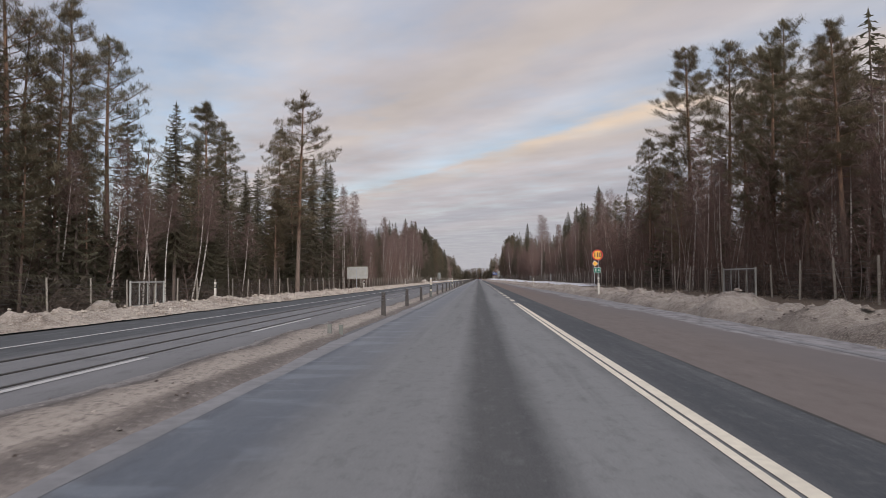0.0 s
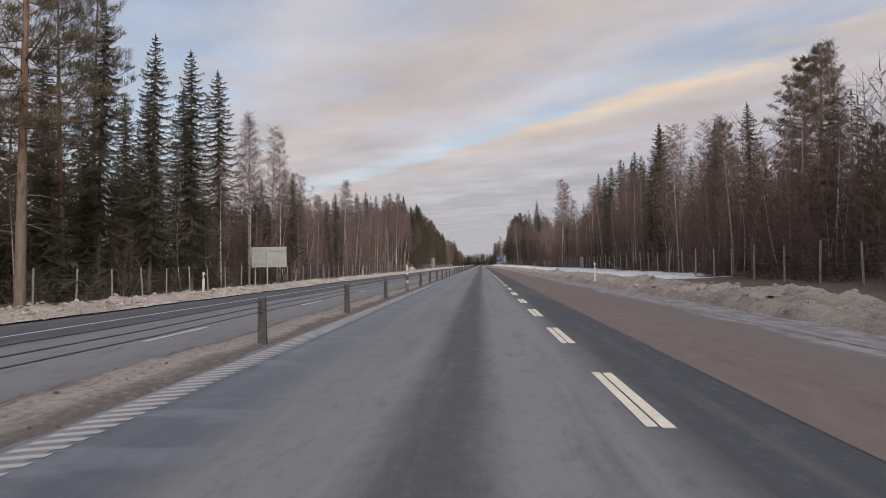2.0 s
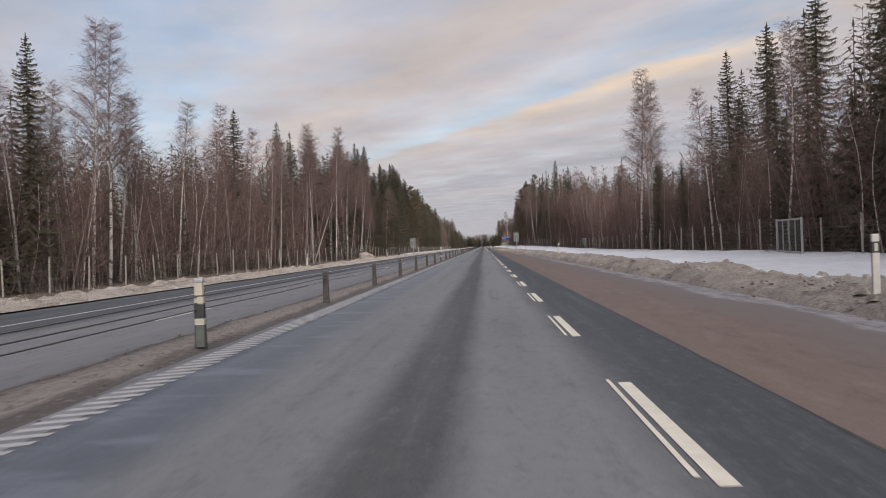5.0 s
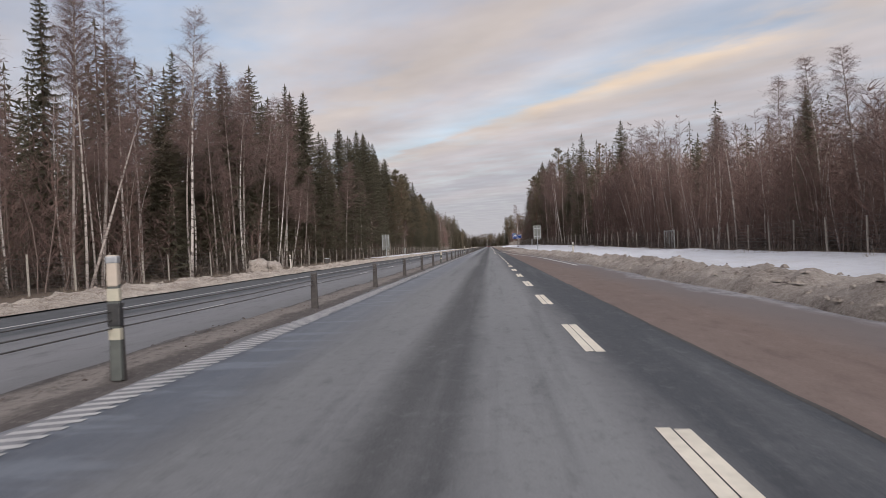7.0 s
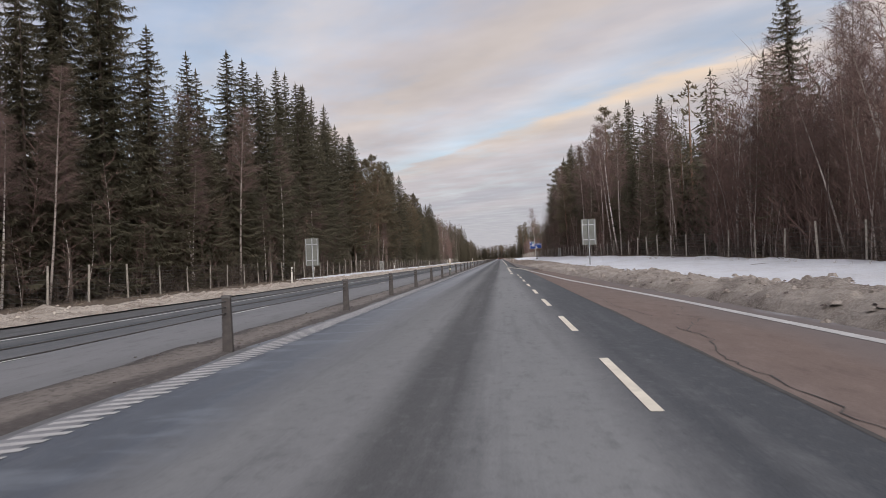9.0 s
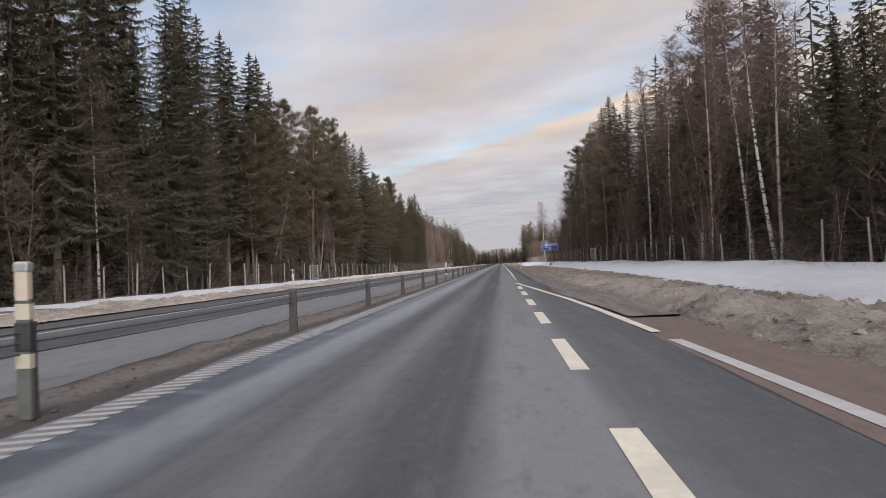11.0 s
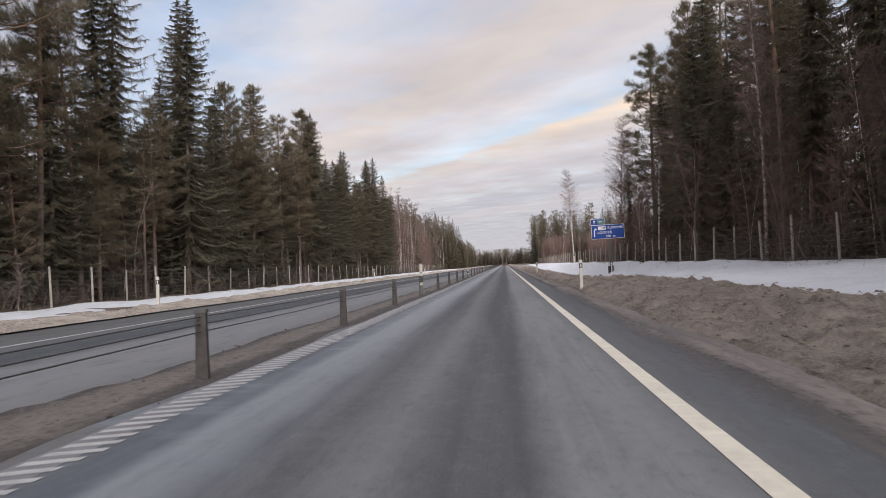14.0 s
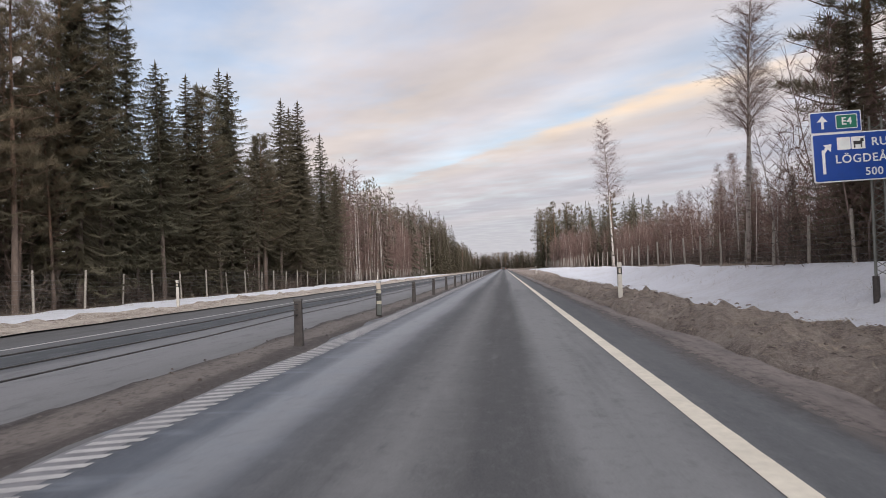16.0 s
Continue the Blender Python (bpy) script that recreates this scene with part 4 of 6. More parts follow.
def sapling(seed, h=8.0, pale=False, n=34, lod=0):
    """A young slender birch or aspen of the roadside thicket, its fine twigs from near the ground to the top."""
    rng = random.Random(seed)
    tr, cr = Soup(), Soup()
    for st in range(rng.choice((1, 2, 2)) if lod == 0 else 1):
        hh = h * rng.uniform(0.75, 1.0)
        line = [p + V(0.35 * st, 0.2 * (st % 2), 0) for p in trunk_line(rng, hh, 0.9, 6)]
        tr.tube(line, [0.030 * (1 - i / 5.4) + 0.006 for i in range(6)], (5, 3)[lod])
        m = (n, 24)[lod]
        for i in range(m):
            k = (i + rng.random()) / m
            az = i * 2.4 + rng.uniform(-0.8, 0.8)
            p = on(line, 0.06 + 0.90 * k)
            d = V(math.cos(az), math.sin(az), rng.uniform(0.5, 1.9))
            d = d / np.linalg.norm(d)
            q, e = hair(cr, rng, p, d, rng.uniform(0.7, 1.6) * (1.15 - 0.6 * k), (0.008, 0.016)[lod])
            for _ in range((9, 6)[lod]):
                a3 = az + rng.uniform(-1.8, 1.8)
                sliver(cr, rng, q + (e - q) * rng.uniform(-0.9, 1), V(math.cos(a3), math.sin(a3), rng.uniform(-0.2, 1.5)), rng.uniform(0.25, 0.75), (0.008, 0.019)[lod])
    return tr.mesh("trunk", M_BBARK if pale else M_STEM, True), cr.mesh("crown", M_BRUSH)


def shrub(seed):
    """Low tangled undergrowth, two metres tall and wide."""
    rng = random.Random(seed)
    tr, cr = Soup(), Soup()
    for i in range(9):
        az, L = rng.uniform(0, 6.283), rng.uniform(1.0, 2.0)
        d = V(0.6 * math.cos(az), 0.6 * math.sin(az), 0.9)
        p = V(rng.uniform(-0.7, 0.7), rng.uniform(-0.7, 0.7), 0)
        sliver(tr, rng, p, d, L, 0.016)
        for _ in range(20):
            a3 = rng.uniform(0, 6.283)
            sliver(cr, rng, p + d * L * rng.uniform(0.05, 1.0), V(math.cos(a3), math.sin(a3), rng.uniform(-0.4, 1.0)), rng.uniform(0.25, 0.75), 0.014)
    return tr.mesh("trunk", M_STEM), cr.mesh("crown", M_SHRUB)


NEAR = {
    "spruce_tree": [spruce(1, width=3.5), spruce(2, width=3.0, base=0.05), spruce(3, width=4.0, base=0.10), spruce(4, width=3.3, base=0.16), spruce(5, width=3.4, base=0.3), spruce(6, width=3.2, base=0.24)],
    "pine_tree": [pine(11), pine(12, base=0.52, width=2.8), pine(13, base=0.33, width=3.6, dead=14), pine(14, base=0.45, width=2.6), pine(15, base=0.2, width=3.4), pine(16, base=0.26, width=3.1)],
    "birch_tree": [birch(21), birch(22, weep=0.7, width=2.2), birch(23, base=0.5, width=1.5), birch(24, base=0.42, width=1.8, r=0.1)],
    "birch_sapling": [sapling(31), sapling(32, pale=True), sapling(33), sapling(34), sapling(35), sapling(36, pale=True)],
}
MID = {
    "spruce_tree": [spruce(51, lod=1, width=3.5), spruce(52, lod=1, width=3.9, base=0.04), spruce(53, lod=1, width=3.1, base=0.12)],
    "pine_tree": [pine(54, lod=1), pine(55, lod=1, base=0.35, width=3.5), pine(56, lod=1, base=0.3), pine(66, lod=1, base=0.2, width=3.4)],
    "birch_tree": [birch(57, lod=1), birch(58, lod=1, width=2.2, weep=0.6), birch(59, lod=1, base=0.5, r=0.1)],
}
STEMS = {"birch_tree": [birch(71, base=0.5, width=1.35, r=0.095), birch(72, base=0.58, width=1.2, r=0.085), birch(73, base=0.45, width=1.5, r=0.10, weep=0.5), birch(74, base=0.4, width=1.3, r=0.08)]}
BASE_H = {"spruce_tree": 20.0, "pine_tree": 20.0, "birch_tree": 16.0, "birch_sapling": 8.0, "shrub": 2.0, "young_spruce": 6.0}
FAR = {
    "spruce_tree": [spruce(41, lod=2, base=0.02, width=3.4), spruce(42, lod=2, width=3.0, base=0.04), spruce(43, lod=2, width=4.0, base=0.03)],
    "pine_tree": [pine(44, lod=2), pine(45, lod=2, base=0.38, width=3.5)],
    "birch_tree": [birch(46, lod=2), birch(47, lod=2, width=2.3)],
    "birch_sapling": [sapling(61, lod=1), sapling(62, lod=1), sapling(63, lod=1), sapling(64, lod=1), sapling(65, lod=1, pale=True)],
    "young_spruce": [spruce(91, 6.0, 1, 0.02, 1.5), spruce(92, 6.0, 1, 0.05, 1.8), spruce(93, 6.0, 1, 0.02, 1.3)],
    "shrub": [shrub(81), shrub(82), shrub(83), shrub(84)],
}
LABELS = {
    "spruce_tree": "dark green spruce with drooping needle branches at the forest edge",
    "pine_tree": "tall pine with a bare orange-brown trunk and high green crown",
    "birch_tree": "leafless birch with a white flecked trunk and fine brown twigs",
    "birch_sapling": "slender leafless young birch with reddish-brown twigs in the thicket",
}
rng = random.Random(77)
placed = []


def plant(kind, x, y, h, fat=None, source=NEAR, lean=1.5, slant=None):
    tr, cr = rng.choice(source[kind])
    s = h / BASE_H[kind]
    f = s * (fat or rng.uniform(0.85, 1.15))
    f = max(f, 0.7 * s)
    e = new(kind)
    tilt = rng.uniform(-lean, lean) if slant is None else slant
    e.matrix_world = Matrix.Translation((x, y, ground_z(x, y) - 0.08)) @ Matrix.Rotation(radians(tilt), 4, "Y") @ Matrix.Rotation(radians(rng.uniform(-lean, lean)), 4, "X") @ Matrix.Rotation(rng.uniform(0, 6.283), 4, "Z") @ Matrix.Diagonal((f, f, s, 1))
    tagged(e, LABELS[kind], "tree", "trees of the roadside forest")
    for n, me in (("trunk", tr), ("crown", cr)):
        o = new(n, me)
        o.parent = e
    placed.append((x, y))


# trees that stand out, as (x, y, height of the top)
PINES_L = [(-24.0, 38.0, 18.5), (-24.0, 44.0, 17.8), (-26.0, 52.8, 18.3), (-26.0, 73.7, 18.2), (-28.0, 83.9, 17.5), (-28.0, 105.6, 22.1), (-19.9, 83.8, 21.4),
           (-21.8, 360.9, 15.5), (-23.0, 367.1, 18), (-22.0, 368.8, 18.5), (-21.6, 380.3, 18.8), (-23.0, 390.1, 22.1), (-22.0, 394.2, 21.1), (-22.0, 430.0, 17.8), (-21.6, 443.9, 15.5)]
SPRUCES_L = [(-30.0, 73.2, 14.2), (-22.0, 109.4, 18.2), (-30.0, 102.8, 16.2), (-27.0, 71.9, 14.4), (-23.0, 118.7, 19.0), (-26.0, 119.0, 17.4), (-28.0, 116.1, 16.6), (-28.0, 111.6, 15.3), (-22.0, 140.6, 12.4),
             (-22.0, 160.6, 10.8), (-26.0, 211.6, 16.6), (-27.0, 233.8, 19.0), (-28.0, 245.1, 17.9), (-28.0, 256.0, 19.9), (-26.0, 273.0, 22.5), (-25.0, 284.6, 22.7), (-24.0, 289.5, 22.7), (-24.0, 337.2, 24.1)]
SPRUCES_L2 = [(-24.0, 316.2, 21.8), (-24.0, 270.8, 17.9), (-25.0, 276.5, 19.5), (-25.0, 281.2, 19.9), (-24.0, 284.2, 21.6), (-23.0, 286.5, 21.4), (-23.0, 300.2, 18.1), (-23.0, 308.3, 20.4), (-23.0, 316.5, 20.6), (-25.0, 332.5, 22.4),
              (-22.0, 329.2, 22.4), (-24.0, 349.4, 23.7), (-24.0, 379.6, 18.8), (-23.0, 407.0, 21.9), (-22.0, 415.6, 20.9), (-22.0, 450.1, 18.9), (-22.0, 486.5, 18.8)]
SPRUCES_L3 = [(-22.0, 450.0, 17.0), (-23.0, 457.0, 16.8), (-22.0, 465.9, 15.3), (-23.0, 475.2, 18.6), (-22.0, 493.6, 20.0), (-21.6, 503.3, 18.2)]
BIRCHES_L = [(-22.0, 124.6, 16.4), (-22.0, 135.0, 16.2), (-22.0, 144.7, 13), (-24.0, 150.1, 14), (-22.0, 175.5, 15.6), (-22.0, 210.9, 13.7), (-25.0, 222.7, 15.7), (-22.5, 231.6, 17.0), (-22.5, 235.0, 16.7), (-21.0, 241.4, 19.3), (-22.0, 528.0, 17)]
EDGE_SPRUCES_L = [(-23, 367.6, 22.6), (-23, 361.5, 21.5), (-23, 356.4, 20.5), (-23.3, 373.3, 21.2), (-23, 349.2, 20.0), (-23, 406.5, 21.5), (-23.4, 418.1, 21.8), (-23, 433.7, 18.8), (-22.6, 423.0, 16.0), (-23, 455.2, 20.3),
                  (-23.4, 474.0, 18.4), (-23.2, 496.0, 19.9), (-23, 104.0, 18.0), (-23.5, 97.6, 17.5), (-21.9, 131.0, 8.0), (-21.7, 137.0, 7.0), (-22.2, 127.0, 9.0), (-22.0, 168.0, 12.5)]
EDGE_SPRUCES_L += [(-22.5, 343.0, 22.0), (-23.0, 338.0, 22.5), (-22.6, 346.0, 21.0), (-23.5, 353.0, 22.0), (-24.0, 358.5, 22.5), (-22.5, 333.0, 23.0), (-23.0, 327.0, 23.0), (-22.6, 321.0, 22.0)]
EDGE_PINES_L = [(-23, 399.7, 20.0), (-22.5, 392.8, 18.0), (-22.8, 429.0, 15.5), (-23.2, 426.0, 17.0), (-22.6, 441.0, 17.2), (-22.8, 449.3, 19.4), (-22.6, 468.4, 15.6), (-22.4, 91.6, 17.0), (-22.6, 385.5, 17.0), (-22.7, 403.0, 18.5)]
PINES_R = [(20.6, 74.5, 22.8), (20.6, 64.4, 20.3), (22.0, 60.0, 18.6), (24.0, 60.1, 20.7), (23.0, 50.1, 15.7), (26.0, 54.5, 16.6), (26.0, 112.9, 16.9), (24.0, 105.5, 15.9), (16.5, 446.0, 23.4), (17.6, 440.0, 22.5), (18.8, 436.5, 22.0), (17.2, 433.0, 23.5), (19.8, 443.5, 21.0), (18.4, 428.0, 24.0)]
SPRUCES_R = [(24.0, 152.5, 18.6), (22.0, 112.5, 13.5), (23.6, 151.0, 18.9), (18.6, 110.9, 11.8), (24.0, 203.8, 18.5), (25.0, 197.6, 19.1), (25.0, 187.9, 19.3), (24.8, 176.6, 17.6), (22.0, 157.9, 16.3), (20.0, 146.3, 14.2),
             (30.0, 258.8, 14.5), (26.0, 271.8, 14.1), (23.6, 378.5, 27.7), (20.0, 415.0, 25.5), (18.6, 431.0, 24.0), (21.0, 441.0, 22.0), (23.5, 446.0, 23.0), (20.5, 437.0, 20.0), (19.6, 453.0, 13.0), (22.0, 458.0, 14.0), (17.0, 424.9, 24.0), (17.0, 408.6, 24.0), (16.0, 396.0, 23.0), (16.0, 385.0, 21.0)]
BIRCHES_R = [(19.0, 41.3, 11.6), (19.0, 40.0, 10), (22.0, 98.3, 14.6), (24.0, 142.7, 17.4), (22.0, 121.9, 14.5), (22.0, 136.8, 16.4), (22.0, 126.8, 14.7), (17.6, 212.9, 18.0), (17.8, 210.4, 17.5), (17.6, 208.7, 18.5),
             (21.0, 298.1, 16.4), (20.0, 284.7, 15.3), (20.0, 279.4, 13.9), (19.0, 264.3, 11.2), (15.0, 365.7, 14.1), (17.0, 366.4, 14.2), (12.5, 497.0, 17.0), (14.4, 457.5, 18.5), (15.0, 458.6, 16.5)]
for rows, kind in ((EDGE_SPRUCES_L, "spruce_tree"), (EDGE_PINES_L, "pine_tree"), (PINES_L, "pine_tree"), (SPRUCES_L, "spruce_tree"), (SPRUCES_L2, "spruce_tree"), (SPRUCES_L3, "spruce_tree"), (BIRCHES_L, "birch_tree"),
                   (PINES_R, "pine_tree"), (SPRUCES_R, "spruce_tree"), (BIRCHES_R, "birch_tree")):
    for x, y, top in rows:
        plant(kind, x, y, top - ground_z(x, y))

# white birch stems in front of the stands: x, y, height, slant to the right in degrees
STEMS_L = [(-21.6, 251.5, 13.0, -6), (-22.0, 249.5, 16.0, -2), (-21.8, 254.2, 18.5, -2), (-21.6, 255.1, 16.5, 0), (-21.7, 256.4, 18.0, 2), (-22.3, 258.0, 16.5, -1), (-22.6, 258.8, 18.0, 1), (-21.2, 227.3, 16.0, -1), (-21.1, 227.7, 12.5, 19), (-22.0, 261.1, 17.0, 6),
           (-21.6, 266.4, 15.0, 6), (-22.4, 265.7, 16.0, 3), (-21.8, 269.4, 11.0, 7), (-21.8, 270.9, 18.5, 3), (-21.6, 271.9, 9.5, 12), (-23.0, 247.5, 12.5, 0), (-22.0, 253.7, 11.0, -4), (-22.2, 268.2, 11.0, 3)]
STEMS_L2 = [(-22, 173.9, 15.5, 3), (-22, 155.1, 11.5, 2), (-22.5, 170.5, 11.2, 0), (-22, 186.5, 13.0, 5), (-22.4, 195.0, 14.5, 5), (-22, 227.6, 18.0, 2), (-22.6, 204.7, 14.0, 4), (-22, 166.8, 11.5, -4), (-22.7, 153.3, 11.0, -2),
            (-22.2, 162.5, 12.0, -4), (-22, 243.7, 15.5, 1), (-22, 124.0, 16.5, 0), (-22.5, 132.0, 17.0, 3), (-22, 58.1, 9.5, 9), (-22.1, 59.3, 10.0, 8), (-22.4, 51.5, 9.0, -3)]
STEMS_L3 = [(-22, 53.0, 8.5, 1), (-22.3, 71.4, 8.0, 5), (-23, 40.9, 9.0, 6), (-22.2, 67.7, 8.0, 0), (-22, 296.8, 10.5, 4), (-21.8, 319.6, 15.0, 2), (-21.8, 278.3, 12.0, 5), (-22, 275.0, 9.0, 3), (-21.8, 360.4, 14.0, -1),
            (-22, 349.6, 12.0, 2), (-21.6, 384.3, 9.0, 6), (-22.4, 180.2, 12.5, -3), (-22.3, 145.0, 13.0, 2), (-22.6, 200.0, 13.0, -2), (-22, 215.0, 14.0, 3), (-22.5, 237.0, 15.0, -2)]
STEMS_R = [(18.4, 282.3, 9.4, -13), (18.6, 286.3, 9.8, -9), (18.2, 294.9, 10.1, -6), (16.6, 311.6, 13.5, -4), (14.6, 330.6, 15.0, -1), (19.0, 277.9, 11.7, -8), (18.4, 290.7, 9.4, -8), (18.0, 301.3, 9.4, -3), (14.4, 343.9, 15.5, -4), (18.6, 284.8, 9.0, 1),
           (13.6, 358.7, 17.0, -2), (14.0, 332.8, 16.0, -5), (13.8, 340.8, 16.5, -1), (14.3, 330.5, 15.5, -5), (14.2, 352.7, 16.0, -1)]
STEMS_R2 = [(12.9, 380.6, 16.5, -2), (12.9, 401.2, 14.0, -2), (13.6, 387.0, 7.0, -20), (19.0, 38.6, 11.0, 0), (19.0, 41.9, 12.0, 1), (19.3, 37.8, 11.5, 1), (19.5, 47.4, 12.0, 1), (19.2, 71.1, 10.0, -1), (19.2, 62.0, 10.5, 1),
            (19.0, 225.0, 10.1, -6), (19.4, 231.0, 10.9, -3), (20.0, 240.0, 11.7, 2), (19.2, 246.0, 9.8, -5), (19.6, 252.0, 11.3, 3), (19.4, 262.0, 10.9, -4), (19.1, 270.0, 9.4, -7), (17.6, 160.0, 12.0, -6), (17.8, 175.0, 13.0, 5), (18.2, 190.0, 12.5, -5)]
for row in (STEMS_L, STEMS_L2, STEMS_L3, STEMS_R, STEMS_R2):
    for x, y, h, slant in row:
        plant("birch_tree", x, y, h, 1.0 + 0.02 * (17 - h), STEMS, 1.0, slant)

for i in range(22):     # a clump of bare alder beside the gate
    plant("birch_sapling", -21.3 - rng.uniform(0, 2.6), 363.5 + 10.5 * rng.random(), rng.uniform(5.0, 9.5), 1.0, NEAR, 5.0)

# the forest between them, stand by stand: y from, y to, share of pine, spruce, birch, height, thicket saplings per 10 m
STANDS_L = [(-40, 58, 0.45, 0.5, 0.05, 16, 4), (58, 112, 0.25, 0.72, 0.03, 12.5, 4), (112, 124, 0.0, 0.7, 0.3, 16, 8), (124, 212, 0.0, 0.12, 0.88, 13.5, 62), (212, 238, 0.0, 0.4, 0.6, 15, 40),
            (238, 352, 0.05, 0.85, 0.1, 18.5, 18), (352, 400, 0.7, 0.25, 0.05, 17.5, 5), (400, 455, 0.3, 0.65, 0.05, 16.5, 4), (455, 510, 0.15, 0.8, 0.05, 16.5, 4), (510, 620, 0.05, 0.25, 0.7, 19, 60)]
STANDS_R = [(-40, 82, 0.45, 0.2, 0.35, 15, 40), (82, 145, 0.08, 0.27, 0.65, 12, 46), (145, 206, 0.0, 0.55, 0.45, 14.5, 36), (206, 248, 0.0, 0.2, 0.8, 9.0, 85), (248, 274, 0.0, 0.2, 0.8, 12.0, 85), (274, 302, 0.0, 0.12, 0.88, 16.0, 85), (302, 345, 0.1, 0.6, 0.3, 16, 16),
            (345, 428, 0.1, 0.75, 0.15, 20, 24), (428, 500, 0.0, 0.35, 0.65, 10.5, 36), (500, 604, 0.1, 0.25, 0.65, 9.5, 40)]
thicket, inner = {-1: [], 1: []}, {-1: [], 1: []}


def free(x, y, d):
    return all((x - a) ** 2 + (y - b) ** 2 > d * d for a, b in placed[-300:])


def open_field(side, y):
    return 9.0 if side > 0 and 447 < y < 556 else 0.0


def stand(side, fence, row):
    ya, yb, p, s, b, h, brush = row
    n = int((yb - ya) / (0.8 if side < 0 and (ya >= 238 or ya < 112) else 1.3))
    for i in range(n):
        y = ya + (yb - ya) * (i + rng.random()) / n
        deep = abs(rng.gauss(0, 5.5)) + 1.0 + open_field(side, y)
        x = at(fence, y) + side * deep
        if not free(x, y, 1.5):
            continue
        kind = rng.choices(("pine_tree", "spruce_tree", "birch_tree"), (p, s, b))[0]
        if deep - open_field(side, y) > {"spruce_tree": 7.0, "birch_tree": 3.2, "pine_tree": 9.0}[kind] or y > 520:
            inner[side].append((kind, x, y, h * rng.uniform(0.6, 1.0)))
            continue
        plant(kind, x, y, h * rng.uniform(0.55, 1.03) * (0.85 if kind == "birch_tree" and h > 14 else 1.0), None, NEAR if deep - open_field(side, y) < 2.9 else MID)
    for i in range(int((yb - ya) / 10 * brush)):
        y = ya + (yb - ya) * rng.random()
        deep = 0.7 + abs(rng.gauss(0, 5.0)) + open_field(side, y)
        x, hh = at(fence, y) + side * deep, (min(rng.uniform(3.5, 10.5), 0.85 * h) if ya < 505 and ya != 274 else rng.uniform(5.0, 13.5))
        if y < 470 and deep < 2.2 and rng.random() < 0.44:
            plant("birch_sapling", x, y, hh, 1.0, NEAR, 4.0)
        else:
            thicket[side].append(("birch_sapling", x, y, hh))


young = {-1: [], 1: []}
for side, fence, ya, yb, gap in ((-1, FENCE_L, 20, 124, 1.7), (-1, FENCE_L, 124, 238, 4.0), (-1, FENCE_L, 238, 352, 1.9), (-1, FENCE_L, 352, 500, 3.2), (1, FENCE_R, 60, 206, 5.0), (1, FENCE_R, 300, 430, 2.2)):
    for i in range(int((yb - ya) / gap)):
        y = ya + (yb - ya) * rng.random()
        x = at(fence, y) + side * rng.uniform(1.4, 7.5)
        if free(x, y, 0.9):
            young[side].append(("young_spruce", x, y, rng.uniform(2.5, 7.5)))
for row in STANDS_L:
    stand(-1, FENCE_L, row)
for row in STANDS_R:
    stand(1, FENCE_R, row)

# the woods behind and beyond, past counting


def woods(name, spots, label, fat=1.0):
    """Many light trees joined, one mesh a material."""
    cache, bag = {}, {}
    for kind, x, y, h in spots:
        s = h / BASE_H[kind]
        f = fat * s * rng.uniform(0.9, 1.25) if kind not in ("birch_sapling", "shrub") else 1.0
        a = rng.uniform(0, 6.283)
        rot = np.array([[math.cos(a) * f, -math.sin(a) * f, 0], [math.sin(a) * f, math.cos(a) * f, 0], [0, 0, s]])
        for me in rng.choice(FAR[kind]):
            if me.name not in cache:
                co = np.empty(len(me.vertices) * 3)
                me.vertices.foreach_get("co", co)
                me.calc_loop_triangles()
                ti = np.empty(len(me.loop_triangles) * 3, dtype=np.int64)
                me.loop_triangles.foreach_get("vertices", ti)
                cache[me.name] = (co.reshape(-1, 3), ti)
            co, ti = cache[me.name]
            b = bag.setdefault(me.materials[0].name, [[], [], 0])
            b[0].append(co @ rot.T + (x, y, ground_z(x, y) - 0.1))
            b[1].append(ti + b[2])
            b[2] += len(co)
    top = tagged(new(name), label, "forest", "", "stuff")
    for mname, (vs, fs, n) in bag.items():
        me = bpy.data.meshes.new("far_trees")
        vs, fs = np.concatenate(vs), np.concatenate(fs)
        me.vertices.add(n)
        me.vertices.foreach_set("co", vs.ravel())
        me.loops.add(len(fs))
        me.loops.foreach_set("vertex_index", fs)
        me.polygons.add(len(fs) // 3)
        me.polygons.foreach_set("loop_start", np.arange(0, len(fs), 3))
        me.materials.append(bpy.data.materials[mname])
        me.update(calc_edges=True)
        tagged(part("far_trees", me, None, top), kind="stuff")


def scatter(side, fence, ya, yb, near, deep, gap, stands, hs=1.0, small=0.22):
    out = []
    for i in range(int((yb - ya) / gap)):
        y = ya + (yb - ya) * rng.random()
        x = at(fence, y) + side * (rng.uniform(near, deep) + open_field(side, y))
        row = next((r for r in stands if r[0] <= y < r[1]), (0, 0, 0.2, 0.55, 0.25, 17, 0))
        kind = rng.choices(("pine_tree", "spruce_tree", "birch_tree"), (row[2] * 0.7 + 0.02, row[3] + 0.5, row[4] * 0.6))[0]
        h = row[5] * rng.uniform(0.8, 1.06) * hs
        if rng.random() < small:        # young spruce that closes the gaps low down
            kind, h = "spruce_tree", rng.uniform(3.0, 8.0)
        out.append((kind, x, y, h))
    return out


